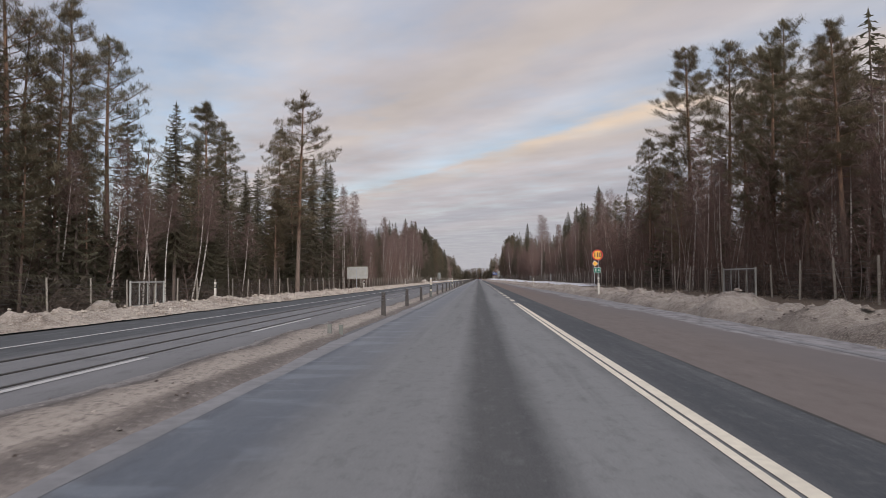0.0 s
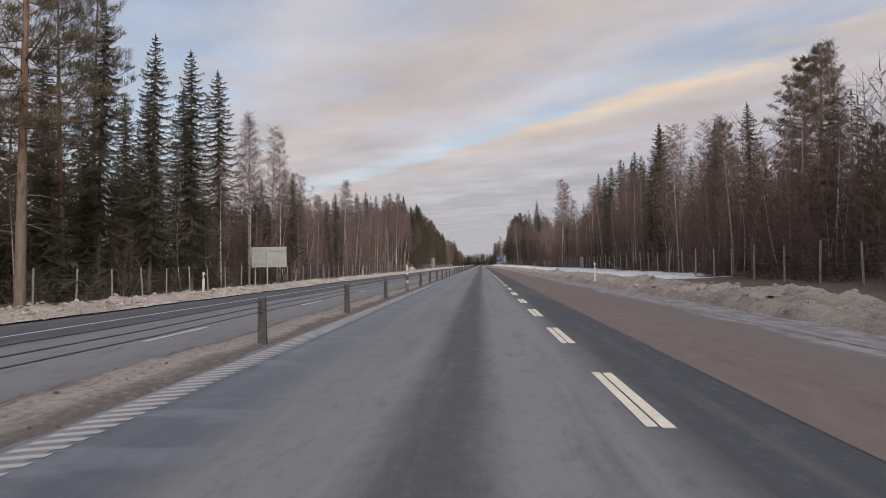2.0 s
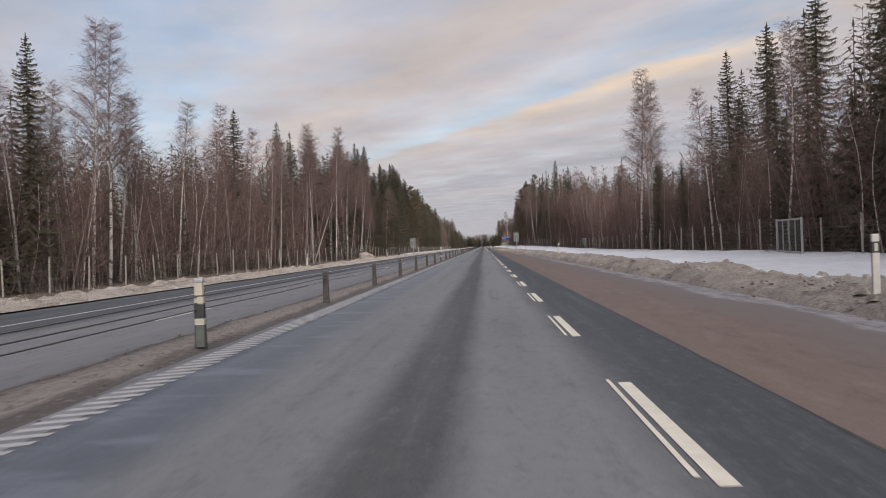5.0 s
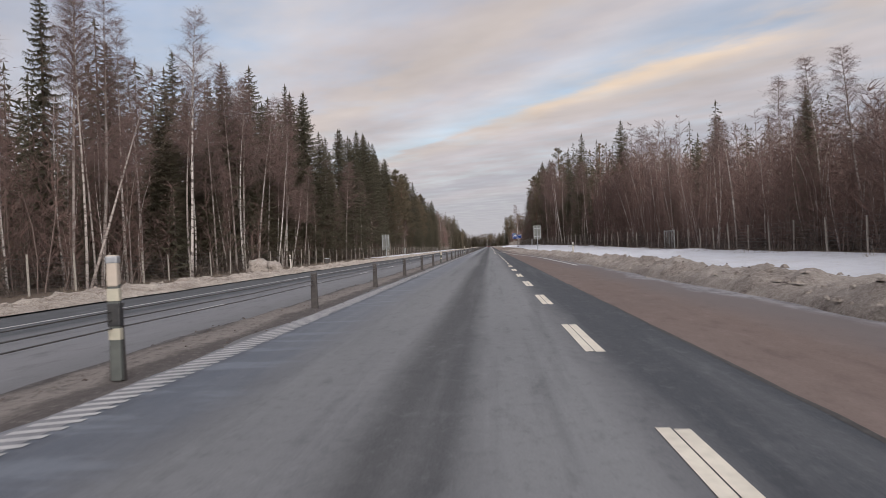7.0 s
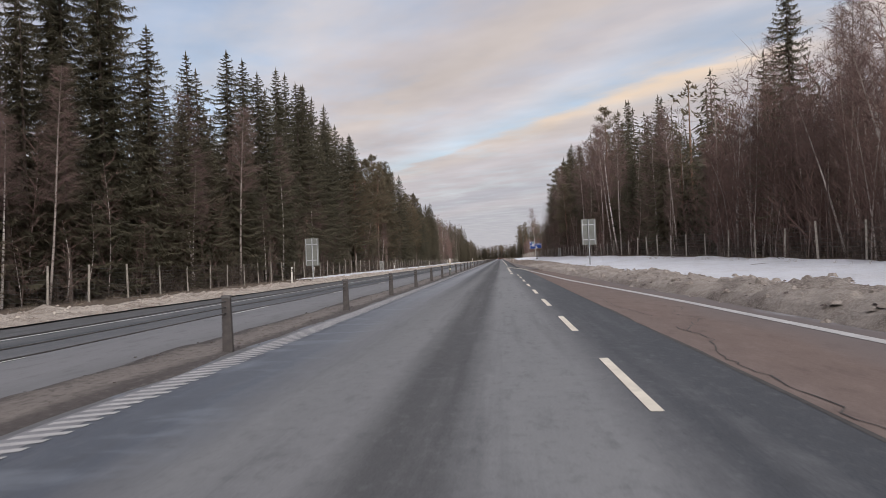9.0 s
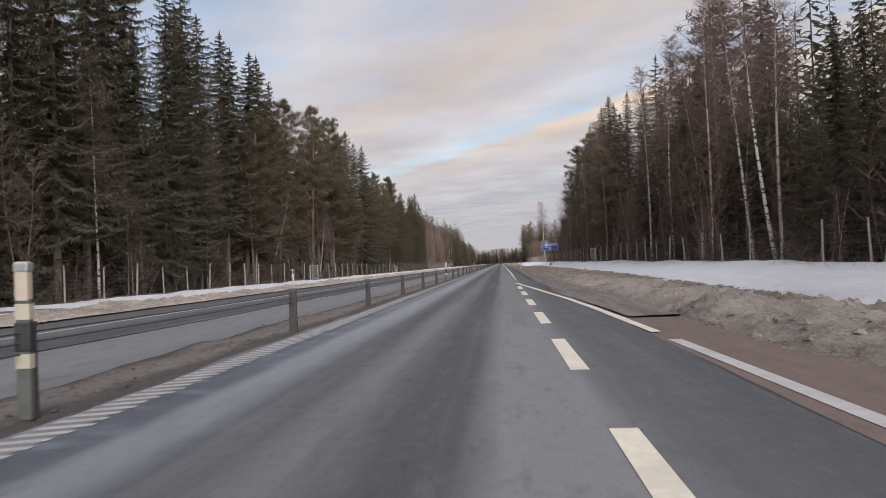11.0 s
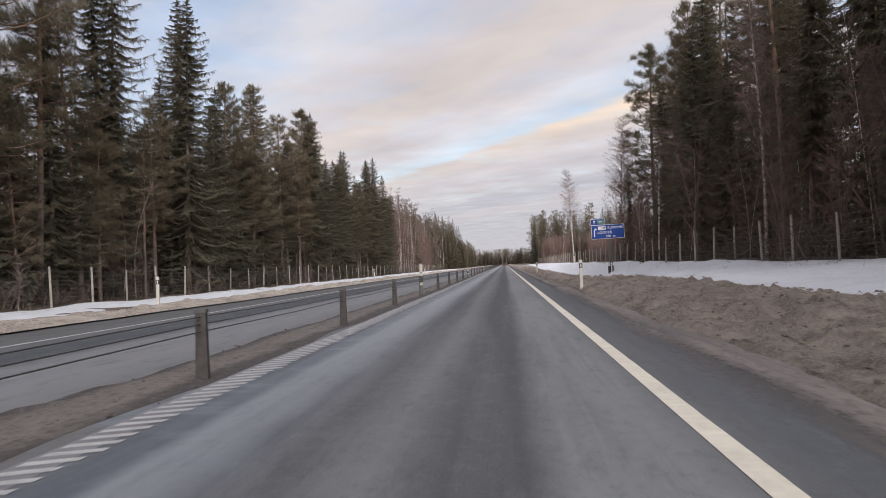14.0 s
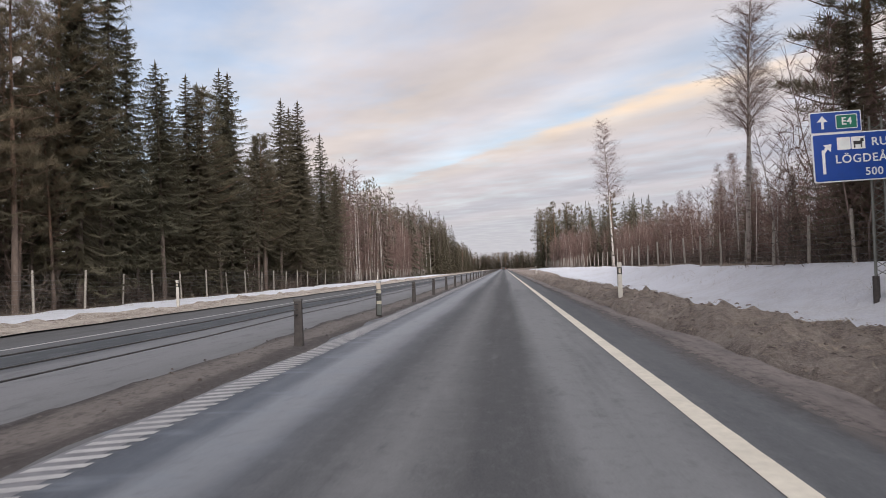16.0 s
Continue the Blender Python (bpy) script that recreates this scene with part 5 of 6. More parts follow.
woods("forest_behind_left", inner[-1] + scatter(-1, FENCE_L, -60, 620, 5.5, 34, 0.65, STANDS_L, small=0.34), "deep mixed forest behind the edge trees on the oncoming side")
woods("forest_behind_right", inner[1] + scatter(1, FENCE_R, -60, 604, 5.5, 34, 0.65, STANDS_R, small=0.30), "deep mixed forest behind the edge trees and thicket")
woods("forest_depth_left", scatter(-1, FENCE_L, -60, 640, 34, 62, 1.5, STANDS_L, 0.95, 0.3), "depth of the mixed forest far behind its edge", 1.7)
woods("forest_depth_right", scatter(1, FENCE_R, -60, 604, 34, 62, 1.5, STANDS_R, 0.95, 0.3), "depth of the mixed forest far behind its edge", 1.7)
def undergrowth(side, fence, ya, yb, gap):
    out = []
    for i in range(int((yb - ya) / gap)):
        y = rng.uniform(ya, yb)
        out.append(("shrub", at(fence, y) + side * (rng.uniform(0.2, 5.5) + open_field(side, y)), y, rng.uniform(0.9, 2.8)))
    return out


woods("young_spruces_left", young[-1], "young dark green spruces crowded at the forest edge")
woods("young_spruces_right", young[1], "young dark green spruces crowded at the forest edge")
woods("undergrowth_left", undergrowth(-1, FENCE_L, -20, 540, 0.7), "low tangled brown undergrowth at the forest edge")
woods("undergrowth_right", undergrowth(1, FENCE_R, -20, 540, 0.7), "low tangled brown undergrowth at the forest edge")
woods("thicket_left", thicket[-1], "leafless brown thicket of young birch behind the fence")
woods("thicket_right", thicket[1], "dense leafless reddish-brown thicket of young birch behind the fence")
woods("forest_far_left", scatter(-1, FENCE_L, 620, 935, 0.5, 22, 0.5, [(620, 760, 0.1, 0.3, 0.6, 21, 0), (760, 935, 0.25, 0.45, 0.3, 16, 0)]), "far forest edge of spruce and birch")
corner = [(rng.choice(("spruce_tree", "spruce_tree", "pine_tree")), 10.5 + 32 * rng.random() ** 1.4, rng.uniform(604, 655), rng.uniform(13.5, 18.0)) for _ in range(110)]
corner += [("birch_sapling", rng.uniform(13.0, 40.0), rng.uniform(556, 606), rng.uniform(5.0, 9.0)) for _ in range(260)]
woods("forest_far_right", corner, "far corner of the forest with spruce, pine and reddish thicket")
woods("forest_end", [(rng.choice(("spruce_tree", "pine_tree", "birch_tree", "spruce_tree")), x, 1105 + 60 * rng.random() - 0.25 * abs(x), rng.uniform(10, 17) * (1 + 0.25 * fbm(x, 0, 0.03, 2))) for x in [rng.uniform(-75, 110) for _ in range(640)]], "far woods where the road bends away", 1.7)

# ------------------------------------------------------------------ cable barrier on the median
POST_I = ([-1, 0, 4, 5, 11, 20, 21, 25, 26, 27, 28, 29, 36, 39, 42, 43, 47, 52, 110], [23.6, 31.4, 62.7, 70.2, 117.0, 186.2, 194.3, 227.6, 235.8, 243.6, 251.7, 259.6, 312.1, 334.1, 355.95, 363.8, 392.65, 430.4, 870.0])
PX = -2.93
barrier = tagged(new("cable_barrier"), "steel wire rope barrier with short dark posts on the median", "guard rail")
bm = box(bmesh.new(), -0.06, 0.06, -0.035, 0.035, -0.2, 0.60, 0.01)
for v_ in bm.verts:
    v_.co.x *= 1.22 - 0.45 * max(0.0, v_.co.z)
post_me = bpy.data.meshes.new("post")
bm.to_mesh(post_me), bm.free()
post_me.materials.append(M_POST)
bm = box(bmesh.new(), -0.065, 0.065, -0.04, 0.04, 0.59, 0.63, 0.006)
cap_me = bpy.data.meshes.new("post_cap")
bm.to_mesh(cap_me), bm.free()
cap_me.materials.append(M_CAP)
post_y = [float(NP(i, *POST_I)) for i in range(-1, 111)]
for y in post_y:
    p = part("post", post_me, None, barrier, loc=(PX, y, 0.13))
    if y < 460:
        part("post_cap", cap_me, None, p)
for zc, dx in ((0.68, 0.0), (0.60, 0.0), (0.52, 0.0)):
    s = Soup()
    pts = [V(PX + dx, -80.0, zc), V(PX + dx, 10.0, zc)]
    for a, b in zip(post_y[:-1], post_y[1:]):
        pts += [V(PX + dx, a, zc), V(PX + dx, (a + b) / 2, zc - 0.015)]
    s.tube(pts, [0.0075] * len(pts), 6)
    part("cable", s.mesh("cable", M_CABLE, True), None, barrier, "dark steel wire rope")
bm = bmesh.new()
box(bm, PX - 0.16, PX - 0.08, 15.6, 15.66, 0.0, 0.26, 0.006)
box(bm, PX + 0.02, PX + 0.10, 15.9, 15.96, 0.0, 0.22, 0.006)
tagged(new("post_stub", bpy.data.meshes.new("post_stub")), "two bent steel stubs of broken barrier posts", "post")
bm.to_mesh(bpy.data.objects["post_stub"].data), bm.free()
bpy.data.objects["post_stub"].data.materials.append(M_ALU2)

# ------------------------------------------------------------------ delineator posts


def median_delineator(y, s=1.0):
    """A tall plastic marker strapped on a barrier post."""
    e = tagged(new("median_delineator"), "dark plastic marker with beige head and pale bands on barrier", "road marker", "median delineators")
    e.matrix_world = Matrix.Translation((PX + 0.02, y - 0.06, 0.12)) @ Matrix.Diagonal((1, 1, s, 1))
    part("body", box(bmesh.new(), -0.055, 0.055, -0.03, 0.03, -0.1, 0.82, 0.012), M_GALV2, e)
    part("reflector", box(bmesh.new(), -0.052, 0.052, -0.042, 0.034, 0.80, 1.10, 0.012), M_BEIGE, e, "beige reflector head")
    part("head_cap", box(bmesh.new(), -0.058, 0.058, -0.046, 0.038, 1.02, 1.09, 0.012), M_GALV, e, "grey cap")
    part("band", box(bmesh.new(), -0.058, 0.058, -0.034, 0.034, 0.29, 0.40, 0.004), M_PALE, e, "pale yellow band")
    part("band", box(bmesh.new(), -0.058, 0.058, -0.034, 0.034, 0.66, 0.78, 0.004), M_PALE, e, "pale band")
    part("sleeve", box(bmesh.new(), -0.062, 0.062, -0.038, 0.038, 0.42, 0.64, 0.01), M_BLACK, e, "black sleeve")


M_BEIGE = simple("plastic_beige", (0.50, 0.42, 0.34), (0.40, 0.34, 0.28), 8.0, 0.6)
M_GALV2 = simple("plastic_grey", (0.10, 0.105, 0.095), (0.07, 0.075, 0.068), 8.0, 0.6)
M_PALE = simple("reflective_pale", (0.48, 0.44, 0.34), (0.38, 0.35, 0.28), 10.0, 0.4)
for i in (2, 7, 14, 21, 27, 34, 40, 47, 52):
    median_delineator(float(NP(i, *POST_I)), 0.72 if i in (14, 27, 52) else 1.0)


def roadside_delineator(x, y, h=1.05, tilt=0.0):
    """The white Nordic edge post with its black band and reflector."""
    e = tagged(new("edge_post"), "white plastic edge post with black band in the snow bank", "road marker", "edge posts")
    e.matrix_world = pose(x, y, ground_z(x, y), 0, tilt, 0)
    part("shaft", box(bmesh.new(), -0.06, 0.06, -0.03, 0.03, -0.1, h, 0.02), M_WHITE, e)
    part("band", box(bmesh.new(), -0.063, 0.063, -0.033, 0.033, h - 0.30, h - 0.12, 0.01), M_BLACK, e, "black band")
    part("reflector", box(bmesh.new(), -0.025, 0.025, -0.036, -0.030, h - 0.27, h - 0.15, 0.002), M_PALE, e, "small pale reflector")


for x, y in ((6.9, 44.5), (6.7, 93.6), (6.8, 143.0), (6.8, 194.0), (6.9, 245.0), (3.2, 392.4), (3.15, 431.0), (3.9, 500.0)):
    roadside_delineator(x, y, 1.26)
for y in (38.0, 88.0, 138.8, 190.0, 240.0, 292.0, 342.0, 392.0, 442.0, 492.0):
    roadside_delineator(-13.2, y, 1.2, rng.uniform(-4, 4))

# ------------------------------------------------------------------ wildlife fences


def fence_line(name, fence, side, ya, yb, gap, label):
    e = tagged(new(name), label, "fence")
    ps = []
    y = ya
    while y < yb:
        x = at(fence, y)
        ps.append((x, y, ground_z(x, y)))
        y += gap * rng.uniform(0.9, 1.1)
    for x, y, z in ps:
        o = part("fence_post", FPOST[rng.randrange(3)], None, e)
        o.matrix_world = pose(x, y, z, rng.uniform(-2.5, 2.5), rng.uniform(-3, 3), rng.uniform(0, 360))
    s = Soup()
    for a, b in zip(ps[:-1], ps[1:]):
        for k in range(9):
            zz = 0.12 + 0.195 * k + (0.0 if k < 8 else 0.05)
            d = 0.004
            p, q = V(a[0] - side * 0.06, a[1], a[2] + zz), V(b[0] - side * 0.06, b[1], b[2] + zz)
            s.quad(p - V(0, 0, d), q - V(0, 0, d), q + V(0, 0, d), p + V(0, 0, d))
        n = 9
        if a[1] < 470:
            for k in range(1, n):
                p = V(*a) + (V(*b) - V(*a)) * (k / n) - V(side * 0.06, 0, 0)
                s.quad(p + V(0, -0.003, 0.1), p + V(0, 0.003, 0.1), p + V(0, 0.003, 1.72), p + V(0, -0.003, 1.72))
    part("wire_mesh", s.mesh("wire_mesh", M_WIRE), None, e, "thin zinc wire netting")


FPOST = []
for r_, h_ in ((0.055, 1.85), (0.05, 1.75), (0.062, 1.95)):
    bm = rod(bmesh.new(), (0, 0, -0.3), (0, 0, h_), r_, r_ * 0.85, 7)
    me = bpy.data.meshes.new("fence_post")
    bm.to_mesh(me), bm.free()
    me.materials.append(M_WOOD)
    FPOST.append(me)
fence_line("wildlife_fence_left", FENCE_L, -1, -20, 620, 3.9, "wildlife fence of grey wooden posts and wire netting along the forest")
fence_line("wildlife_fence_right", FENCE_R, 1, -20, 620, 3.9, "wildlife fence of grey wooden posts and wire netting before the trees")


def fence_gate(x, y, w, h, along, label):
    """A galvanised gate leaf with upright bars."""
    e = tagged(new("fence_gate"), label, "gate", "fence gates")
    e.matrix_world = pose(x, y, ground_z(x, y) + 0.05, 0, 0, along)
    for xx in (0, w):
        part("gate_post", rod(bmesh.new(), (xx, 0, -0.3), (xx, 0, h + 0.08), 0.06, None, 10), M_GATE, e)
    for zz in (0.12, h):
        part("rail", box(bmesh.new(), 0, w, -0.025, 0.025, zz - 0.04, zz + 0.04, 0.006), M_GATE, e)
    for k in (1, 2, 3):
        part("upright", box(bmesh.new(), w * k / 4 - 0.045, w * k / 4 + 0.045, -0.02, 0.02, 0.12, h, 0.005), M_GATE, e)
    s = Soup()
    for k in range(1, 34):
        q = w * k / 34
        s.quad(V(q - 0.005, 0.03, 0.12), V(q + 0.005, 0.03, 0.12), V(q + 0.005, 0.03, h), V(q - 0.005, 0.03, h))
    for k in range(1, 24):
        q = 0.12 + (h - 0.12) * k / 24
        s.quad(V(0, 0.032, q - 0.005), V(w, 0.032, q - 0.005), V(w, 0.032, q + 0.005), V(0, 0.032, q + 0.005))
    part("netting", s.mesh("netting", M_WIRE), None, e, "fine zinc netting")


fence_gate(-20.5, 44.4, 4.8, 1.55, 90, "galvanised gate with netting in the wildlife fence")
fence_gate(15.6, 44.0, 5.6, 1.55, 90, "galvanised gate with netting in the wildlife fence")
fence_gate(-20.3, 374.5, 3.6, 1.6, 90, "galvanised gate with netting at the forest edge")
fence_gate(11.45, 380.0, 4.1, 1.68, 91, "galvanised gate with netting in the fence above the snow")
fence_gate(17.45, 258.0, 3.9, 1.75, 90, "galvanised gate with netting in the wildlife fence")
fence_gate(15.8, 168.0, 3.4, 1.75, 88, "galvanised gate with netting in the wildlife fence")

# ------------------------------------------------------------------ signs
M_RED_S = simple("sign_red", (0.68, 0.05, 0.02), (0.58, 0.04, 0.02), 6.0, 0.45)
M_YEL_S = simple("sign_yellow", (0.88, 0.42, 0.03), (0.80, 0.37, 0.03), 6.0, 0.45)
M_GRN_S = simple("sign_green", (0.0, 0.16, 0.10), (0.0, 0.13, 0.08), 6.0, 0.45)
M_BLU_S = simple("sign_blue", (0.0, 0.050, 0.30), (0.0, 0.043, 0.26), 5.0, 0.4)
M_WHT_S = simple("sign_white", (0.78, 0.78, 0.76), (0.68, 0.68, 0.66), 6.0, 0.45)
M_BLK_S = simple("sign_black", (0.015, 0.015, 0.015), (0.03, 0.03, 0.03), 6.0, 0.5)


def text_mesh(body, size, spacing=1.0, thick=0.004):
    """Built-in lettering as a mesh in the x-z plane, facing -y."""
    cu = bpy.data.curves.new("lettering", "FONT")
    cu.body, cu.size, cu.extrude, cu.space_character = body, size, thick, spacing
    cu.align_x, cu.align_y = "CENTER", "CENTER"
    cu.offset = (0.03 if body == "110" else 0.012) * size
    tmp = bpy.data.objects.new("lettering", cu)
    me = bpy.data.meshes.new_from_object(tmp)
    bpy.data.objects.remove(tmp)
    me.transform(Matrix.Rotation(radians(90), 4, "X"))
    me.materials.clear()
    return me


def disc(r, y0, y1, sides=40):
    bm = bmesh.new()
    bmesh.ops.create_cone(bm, cap_ends=True, segments=sides, radius1=r, radius2=r, depth=y1 - y0, matrix=Matrix.Translation((0, (y0 + y1) / 2, 0)) @ Matrix.Rotation(radians(90), 4, "X"))
    return bm


def plate(x0, x1, z0, z1, y0, y1, r=0.04):
    """A flat panel with rounded corners."""
    bm = box(bmesh.new(), x0, x1, y0, y1, z0, z1)
    es = [e for e in bm.edges if abs(e.verts[0].co.y - e.verts[1].co.y) > 1e-4]
    bmesh.ops.bevel(bm, geom=es, offset=r, segments=4, profile=0.5, affect="EDGES")
    return bm


def outline(bm_list):
    bm = bmesh.new()
    for a in bm_list:
        box(bm, *a)
    return bm


# speed limit with priority road and route number, on two poles in the right bank
e = tagged(new("speed_limit_sign"), "yellow and red 110 speed limit sign with diamond and green plate", "road sign")
e.location = (9.10, 59.5, 0.0)
for xx, zt in ((-0.18, 2.5), (0.16, 3.25)):
    part("pole", rod(bmesh.new(), (xx, 0.05, -0.5), (xx, 0.05, zt), 0.034, None, 12), M_GALV, e)
p = part("limit_disc", disc(0.415, -0.012, 0.012), M_RED_S, e, "red-rimmed disc", (0.08, 0, 2.89))
part("yellow_field", disc(0.325, -0.020, -0.010), M_YEL_S, p, "yellow field")
part("numerals", text_mesh("110", 0.47, 0.88), M_BLK_S, p, "black numerals", (0, -0.022, 0.0))
p = part("priority_diamond", plate(-0.17, 0.17, -0.17, 0.17, -0.01, 0.01, 0.02), M_WHT_S, e, "white-edged yellow diamond", (-0.12, 0, 2.23))
p.rotation_euler = (0, radians(45), 0)
part("yellow_field", plate(-0.145, 0.145, -0.145, 0.145, -0.018, -0.008, 0.015), M_YEL_S, p)
p = part("route_plate", plate(-0.275, 0.275, -0.21, 0.21, -0.01, 0.01, 0.03), M_WHT_S, e, "white-edged green plate", (0.04, 0, 1.715))
part("green_field", plate(-0.25, 0.25, -0.185, 0.185, -0.018, -0.008, 0.025), M_GRN_S, p)
part("lettering", text_mesh("E 4", 0.27), M_WHT_S, p, "", (0, -0.020, 0))

# large blue direction sign on a lattice mast
e = tagged(new("direction_sign"), "blue direction sign with white lettering on a steel lattice mast", "road sign")
e.location = (9.42, 431.0, 0.0)
p = part("main_panel", plate(-1.42, 1.42, -0.61, 0.61, -0.015, 0.015, 0.05), M_WHT_S, e, "blue panel with white border", (0.0, 0, 3.62))
p.rotation_euler = (0, radians(-1.6), 0)
part("blue_field", plate(-1.39, 1.39, -0.58, 0.58, -0.024, -0.012, 0.045), M_BLU_S, p)
part("place_name", text_mesh("RUNDVIK", 0.29, 1.12), M_WHT_S, p, "", (0.68, -0.026, 0.33))
part("place_name", text_mesh("LÖGDEÅ", 0.29, 1.12), M_WHT_S, p, "", (-0.27, -0.026, -0.06))
part("distance", text_mesh("500  m", 0.27, 1.1), M_WHT_S, p, "", (0.22, -0.026, -0.40))
part("pictogram_plate", plate(-0.82, -0.50, 0.18, 0.49, -0.030, -0.020, 0.01), M_WHT_S, p, "blank white symbol field")
part("pictogram_plate", plate(-0.48, -0.15, 0.18, 0.49, -0.030, -0.020, 0.01), M_WHT_S, p, "white symbol field")
part("pictogram", outline([(-0.43, -0.22, -0.034, -0.029, 0.29, 0.38), (-0.42, -0.39, -0.034, -0.029, 0.21, 0.31), (-0.26, -0.23, -0.034, -0.029, 0.21, 0.31), (-0.26, -0.18, -0.034, -0.029, 0.36, 0.44)]), M_BLK_S, p, "black symbol")
bm = outline([(-1.20, -1.13, -0.030, -0.022, -0.40, 0.14)])
box(bm, -1.20, -1.13, -0.030, -0.022, 0.14, 0.20)
part("turn_arrow", bm, M_WHT_S, p, "white arrow bending right")
bm = bmesh.new()
vs = [bm.verts.new(c) for c in ((-1.19, -0.026, 0.12), (-1.12, -0.026, 0.12), (-1.04, -0.026, 0.24), (-1.10, -0.026, 0.28))]
bm.faces.new(vs)
vs = [bm.verts.new(c) for c in ((-1.16, -0.027, 0.32), (-0.98, -0.027, 0.14), (-0.96, -0.027, 0.34))]
bm.faces.new(vs)
part("turn_arrow_head", bm, M_WHT_S, p)
q = part("top_panel", plate(-0.62, 0.62, -0.27, 0.27, -0.015, 0.015, 0.04), M_WHT_S, e, "small blue panel with white border", (-0.84, 0, 4.48))
q.rotation_euler = (0, radians(-1.6), 0)
part("blue_field", plate(-0.595, 0.595, -0.245, 0.245, -0.024, -0.012, 0.035), M_BLU_S, q)
bm = outline([(-0.35, -0.29, -0.032, -0.022, -0.16, 0.04)])
vs = [bm.verts.new(c) for c in ((-0.45, -0.027, 0.02), (-0.19, -0.027, 0.02), (-0.32, -0.027, 0.17))]
bm.faces.new(vs)
part("ahead_arrow", bm, M_WHT_S, q, "white arrow straight up")
part("route_border", plate(0.0, 0.52, -0.18, 0.18, -0.030, -0.020, 0.03), M_WHT_S, q)
part("route_field", plate(0.02, 0.50, -0.16, 0.16, -0.036, -0.026, 0.025), M_GRN_S, q, "green field")
part("route_number", text_mesh("E4", 0.26), M_WHT_S, q, "", (0.26, -0.038, 0))
legs = [(0.0, 0.12), (0.34, 0.12), (0.17, 0.42)]
base_z = -0.24
for lx, ly in legs:
    part("mast_leg", rod(bmesh.new(), (lx, ly, base_z), (lx + (0.17 - lx) * 0.15, ly, 4.6), 0.028, None, 8), M_ALU2, e)
    part("leg_sleeve", rod(bmesh.new(), (lx, ly, base_z), (lx, ly, 0.62), 0.07, None, 10), M_POST, e, "dark weathered sleeve")
for i in range(20):
    z0 = 0.62 + 0.19 * i
    for a, b in ((0, 1), (1, 2), (2, 0)):
        pa, pb = (legs[a], legs[b]) if i % 2 else (legs[b], legs[a])
        part("mast_brace", rod(bmesh.new(), (pa[0], pa[1], z0), (pb[0], pb[1], z0 + 0.19), 0.009, None, 5), M_ALU2, e)
part("foot_plate", box(bmesh.new(), -0.12, 0.46, 0.0, 0.54, base_z - 0.25, base_z + 0.08, 0.02), M_POST, e)


def sign_back(name, x, y, zlo, zhi, w, poles, label, turn=0.0, ribs=9, face=M_ALU):
    """The grey reverse of a road sign with its stiffeners."""
    e = tagged(new(name), label, "road sign", "signs seen from behind")
    e.matrix_world = pose(x, y, 0, 0, 0, turn)
    h = zhi - zlo
    pan = part("panel", plate(-w / 2, w / 2, zlo, zhi, 0.0, 0.02, 0.03), face, e)
    for i in range(ribs):
        zz = zlo + h * (i + 0.5) / ribs
        part("rib", box(bmesh.new(), -w / 2 + 0.02, w / 2 - 0.02, -0.022, 0.002, zz - 0.025, zz + 0.025, 0.006), face, pan)
    for zz in (zlo + 0.2 * h, zlo + 0.78 * h):
        part("rail", box(bmesh.new(), -w / 2 + 0.1, w / 2 - 0.1, -0.06, -0.02, zz - 0.03, zz + 0.03, 0.006), M_GALV, e)
    for xx in (-w * 0.42, w * 0.40):
        part("side_rail", box(bmesh.new(), xx - 0.02, xx + 0.02, -0.07, -0.03, zlo + 0.06, zhi - 0.06, 0.005), M_GALV, e)
    for xx in poles:
        part("pole", rod(bmesh.new(), (xx, -0.10, -0.9), (xx, -0.10, zhi - 0.02), 0.055, None, 12), M_GALV, e)


sign_back("sign_board", -19.15, 121.0, 1.25, 3.13, 3.28, (-0.12,), "pale aluminium back of a large sign board on one pole")
sign_back("sign_board", -15.73, 308.0, 1.15, 3.55, 1.22, (0.05,), "grey aluminium back of an upright sign board", 0, 14, M_ALU2)
sign_back("sign_board", 8.02, 305.0, 1.85, 3.95, 1.18, (-0.02,), "grey aluminium back of an upright sign board in the snow", 0, 14, M_ALU2)

# small cabinet on a stake in the snow bank
e = tagged(new("meter_box"), "small grey box on a stake in the snow bank", "box")
e.location = (-12.5, 248.6, 0.0)
part("case", box(bmesh.new(), -0.17, 0.17, -0.12, 0.12, 0.28, 0.66, 0.02), M_POST, e)
part("lid", box(bmesh.new(), -0.185, 0.185, -0.135, 0.135, 0.64, 0.68, 0.012), M_GALV, e)
part("stake", rod(bmesh.new(), (0, 0, -0.4), (0, 0, 0.3), 0.03, None, 8), M_POST, e)

# two blocks of ploughed-up snow by the left fence


def snow_block(x, y, r, seed):
    bm = bmesh.new()
    bmesh.ops.create_icosphere(bm, subdivisions=3, radius=r)
    for v_ in bm.verts:
        k = 1 + 0.45 * noise.fractal(v_.co * (1.6 / r) + Vector((seed, 0, 0)), 1.0, 2.0, 4)
        v_.co = Vector((v_.co.x * k * 1.25, v_.co.y * k, v_.co.z * k * 0.85))
    me = bpy.data.meshes.new("snow_block")
    bm.to_mesh(me), bm.free()
    me.materials.append(M_BANK_R)
    ob = tagged(new("snow_block", smooth(me)), "rounded block of dirty old snow beside the fence", "snow", "snow blocks")
    ob.location = (x, y, ground_z(x, y) + 0.45 * r)


snow_block(-17.6, 246.4, 0.75, 3.0)
snow_block(-17.4, 250.0, 0.62, 8.0)
snow_block(-17.0, 34.0, 0.45, 5.0)

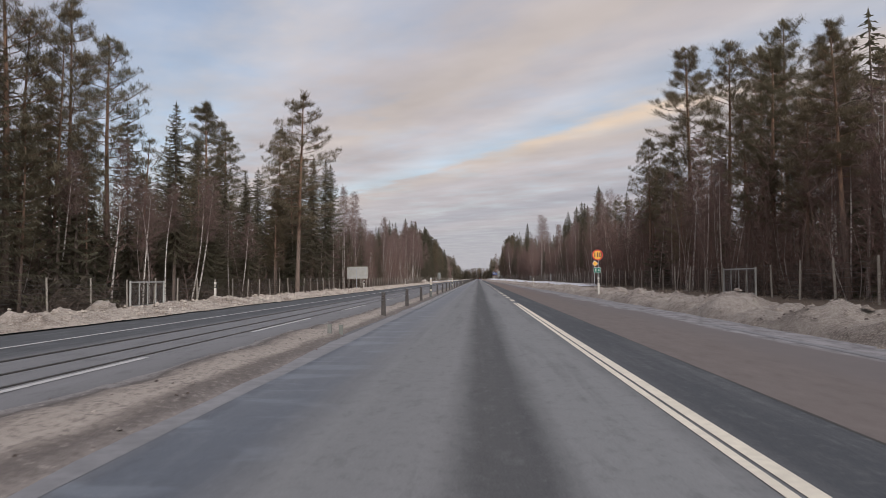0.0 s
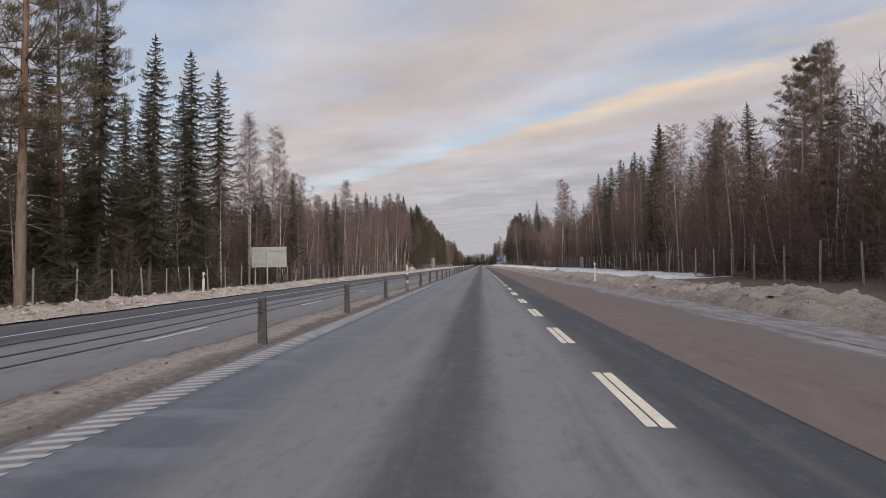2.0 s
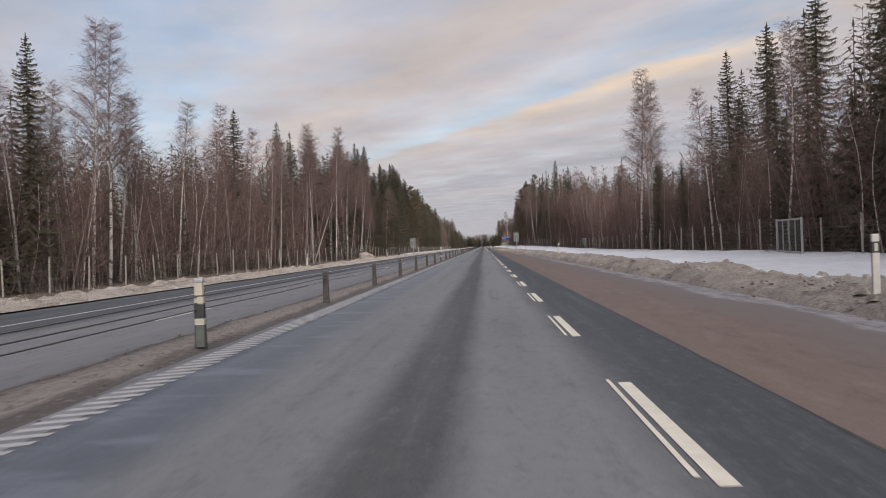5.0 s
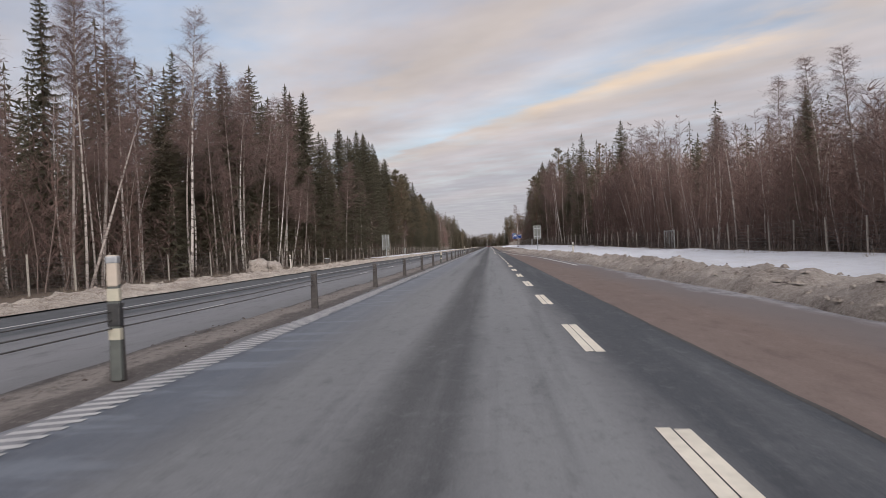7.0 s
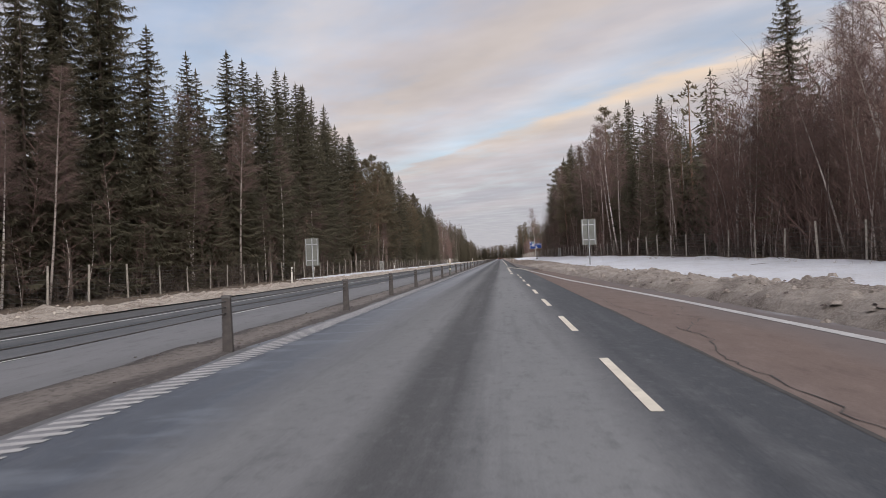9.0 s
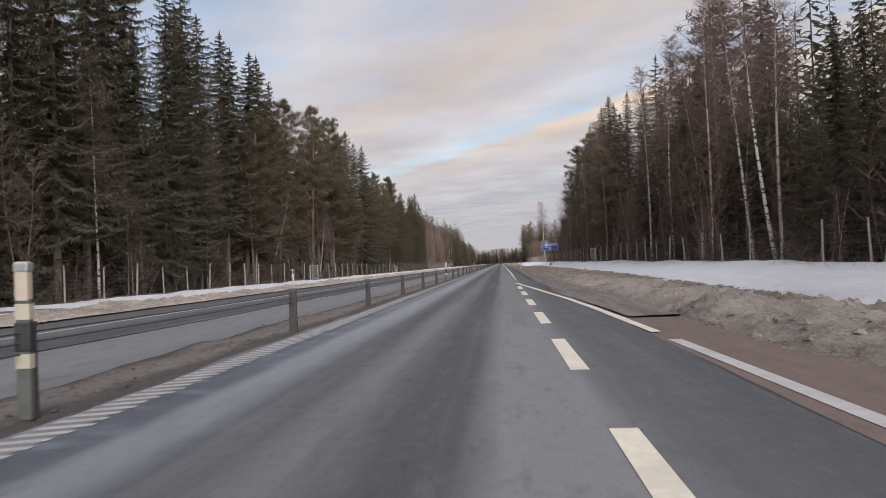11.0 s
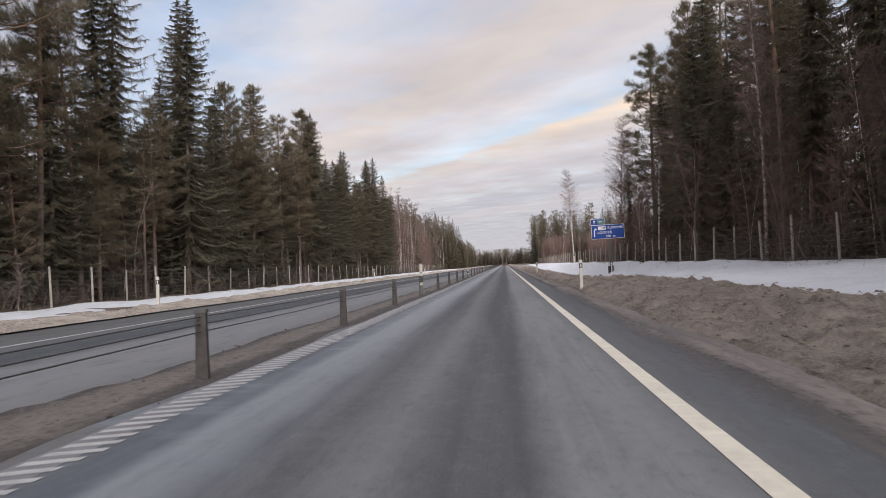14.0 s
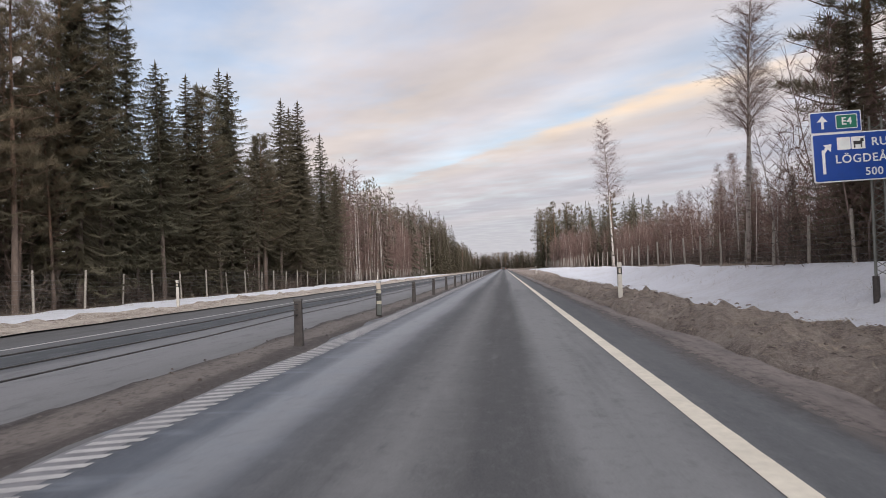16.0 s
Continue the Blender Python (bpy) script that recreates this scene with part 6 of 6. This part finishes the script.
# a fallen bare trunk caught on the fence
s = Soup()
s.tube([V(15.6, 145.0, 1.35), V(15.5, 141.5, 1.1), V(15.4, 137.5, 0.55)], [0.02, 0.03, 0.038], 7)
tagged(new("fallen_trunk", s.mesh("fallen_trunk", M_BBARK, True)), "thin pale fallen birch trunk lying across the fence", "log")

# a car far ahead in the same lane


def far_car(x, y):
    e = tagged(new("car"), "dark car far ahead on the road with red tail lamps", "car")
    e.location = (x, y, 0)
    bm = box(bmesh.new(), -0.88, 0.88, -2.1, 2.1, 0.28, 0.92, 0.12)
    part("body", bm, M_BLACK, e)
    bm = box(bmesh.new(), -0.72, 0.72, -1.7, 0.6, 0.86, 1.45, 0.2)
    part("cabin", bm, M_BLACK, e)
    for xx in (-0.72, 0.72):
        part("tail_lamp", box(bmesh.new(), xx - 0.14, xx + 0.14, -2.13, -2.08, 0.66, 0.84, 0.02), M_RED_S, e, "red tail lamp")
        for yy in (-1.3, 1.3):
            part("wheel", rod(bmesh.new(), (xx - 0.1, yy, 0.32), (xx + 0.1, yy, 0.32), 0.32, None, 18), M_BLK_S, e)
    part("rear_window", box(bmesh.new(), -0.6, 0.6, -1.76, -1.70, 1.0, 1.36, 0.02), M_POST, e)


far_car(0.1, 760.0)

# ------------------------------------------------------------------ loose clods and dry grass on the banks, past counting
bpy.context.view_layer.update()
SURF = {}


def surface(name):
    """Height lookup on one bank: nearest of its own points."""
    if name not in SURF:
        me = bpy.data.objects[name].data
        co = np.empty(len(me.vertices) * 3)
        me.vertices.foreach_get("co", co)
        SURF[name] = co.reshape(-1, 3)
    return SURF[name]


def clods(name, bank_name, n, ya, yb, size, mat, label, seed):
    r = random.Random(seed)
    pts = surface(bank_name)
    pts = pts[(pts[:, 1] > ya) & (pts[:, 1] < yb)]
    s = Soup()
    for _ in range(n):
        p = pts[r.randrange(len(pts))] + V(r.uniform(-0.1, 0.1), r.uniform(-0.16, 0.16), 0)
        a = size * r.uniform(0.35, 1.0) ** 1.5
        ring = [p + V(math.cos(w + 0.4 * r.random()) * a * r.uniform(0.7, 1.2), math.sin(w) * a * r.uniform(0.8, 1.4), a * r.uniform(-0.1, 0.25)) for w in (0, 1.05, 2.1, 3.14, 4.2, 5.24)]
        top = [p + V(0.5 * (q - p)[0] * r.uniform(0.7, 1.3), 0.5 * (q - p)[1] * r.uniform(0.7, 1.3), a * r.uniform(0.5, 0.9)) for q in ring[::2]]
        n0 = len(s.v)
        s.v += ring + top
        for k in range(3):
            a0, a1, a2 = n0 + 2 * k, n0 + 2 * k + 1, n0 + (2 * k + 2) % 6
            t0, t1 = n0 + 6 + k, n0 + 6 + (k + 1) % 3
            s.f += [(a0, a1, t0), (a1, t1, t0), (a1, a2, t1)]
        s.f.append((n0 + 6, n0 + 7, n0 + 8))
    tagged(new(name, s.mesh(name, mat)), label, "snow" if "snow" in label else "soil", "", "stuff")


clods("snow_clods_left", "snow_bank_left", 3000, -5, 112, 0.12, M_BANK_L, "broken clods of crusted snow on the left bank", 5)
clods("snow_crumbs_left", "snow_bank_left", 2600, 112, 330, 0.085, M_BANK_L, "small crumbs of dirty snow on the left bank", 15)
clods("snow_clods_right", "snow_bank_right", 2600, -5, 310, 0.12, M_BANK_R, "small clods of dirty snow on the right bank", 6)
clods("verge_clods", "verge_right", 8000, 300, 480, 0.055, M_VERGE, "clods of mud and slush on the verge", 7)
clods("soil_clods", "verge_right", 6000, 300, 480, 0.04, M_SOIL, "dark wet soil clods on the muddy verge", 12)
clods("median_grit", "median_strip", 1800, -5, 460, 0.028, M_SOIL, "dark grit crumbs on the median strip", 13)
clods("bank_grit", "snow_bank_right", 2200, -5, 310, 0.05, M_SOIL, "dark gravel and soil lumps on the right bank", 14)
clods("median_clods", "median_strip", 1500, -5, 460, 0.035, M_MEDIAN, "crumbs of frozen slush along the median", 8)


def grass(name, spots, tall, label, seed, blades=6, flat=1.0, wide=1.0):
    r = random.Random(seed)
    s = Soup()
    for x, y, z in spots:
        for _ in range(blades):
            a, h = r.uniform(0, 6.28), tall * r.uniform(0.4, 1.0)
            p = V(x + r.uniform(-0.12, 0.12), y + r.uniform(-0.15, 0.15), z - 0.02)
            d = V(math.cos(a), math.sin(a), 0)
            w = V(-d[1], d[0], 0) * r.uniform(0.003, 0.007) * wide
            s.tri(p - w, p + w, p + d * h * r.uniform(0.3, 1.2) + V(0, 0, 0.02 + flat * h * r.uniform(0.35, 1.0)))
    tagged(new(name, s.mesh(name, M_DRY)), label, "grass", "", "stuff")


r_ = random.Random(9)
pts = surface("verge_right")
sel = pts[(pts[:, 1] > 305) & (pts[:, 1] < 500) & (pts[:, 2] > 0.10)]
grass("dry_grass_verge", [sel[r_.randrange(len(sel))] for _ in range(21000)], 0.30, "flattened dry brown grass on the thawed verge", 10, 8, 0.12, 0.75)
spots = []
for _ in range(5200):
    y = r_.uniform(-5, 480)
    side = r_.random() < 0.5
    x = at(FENCE_R, y) + r_.uniform(-2.0, 4.0) if side else -20.6 - r_.uniform(-2.5, 4.0)
    spots.append((x, y, ground_z(x, y) + (0.12 if side and y > 66 else 0.0)))
grass("dry_grass_fence", spots, 0.55, "dry straw and stalks at the foot of the fences", 11, 5)
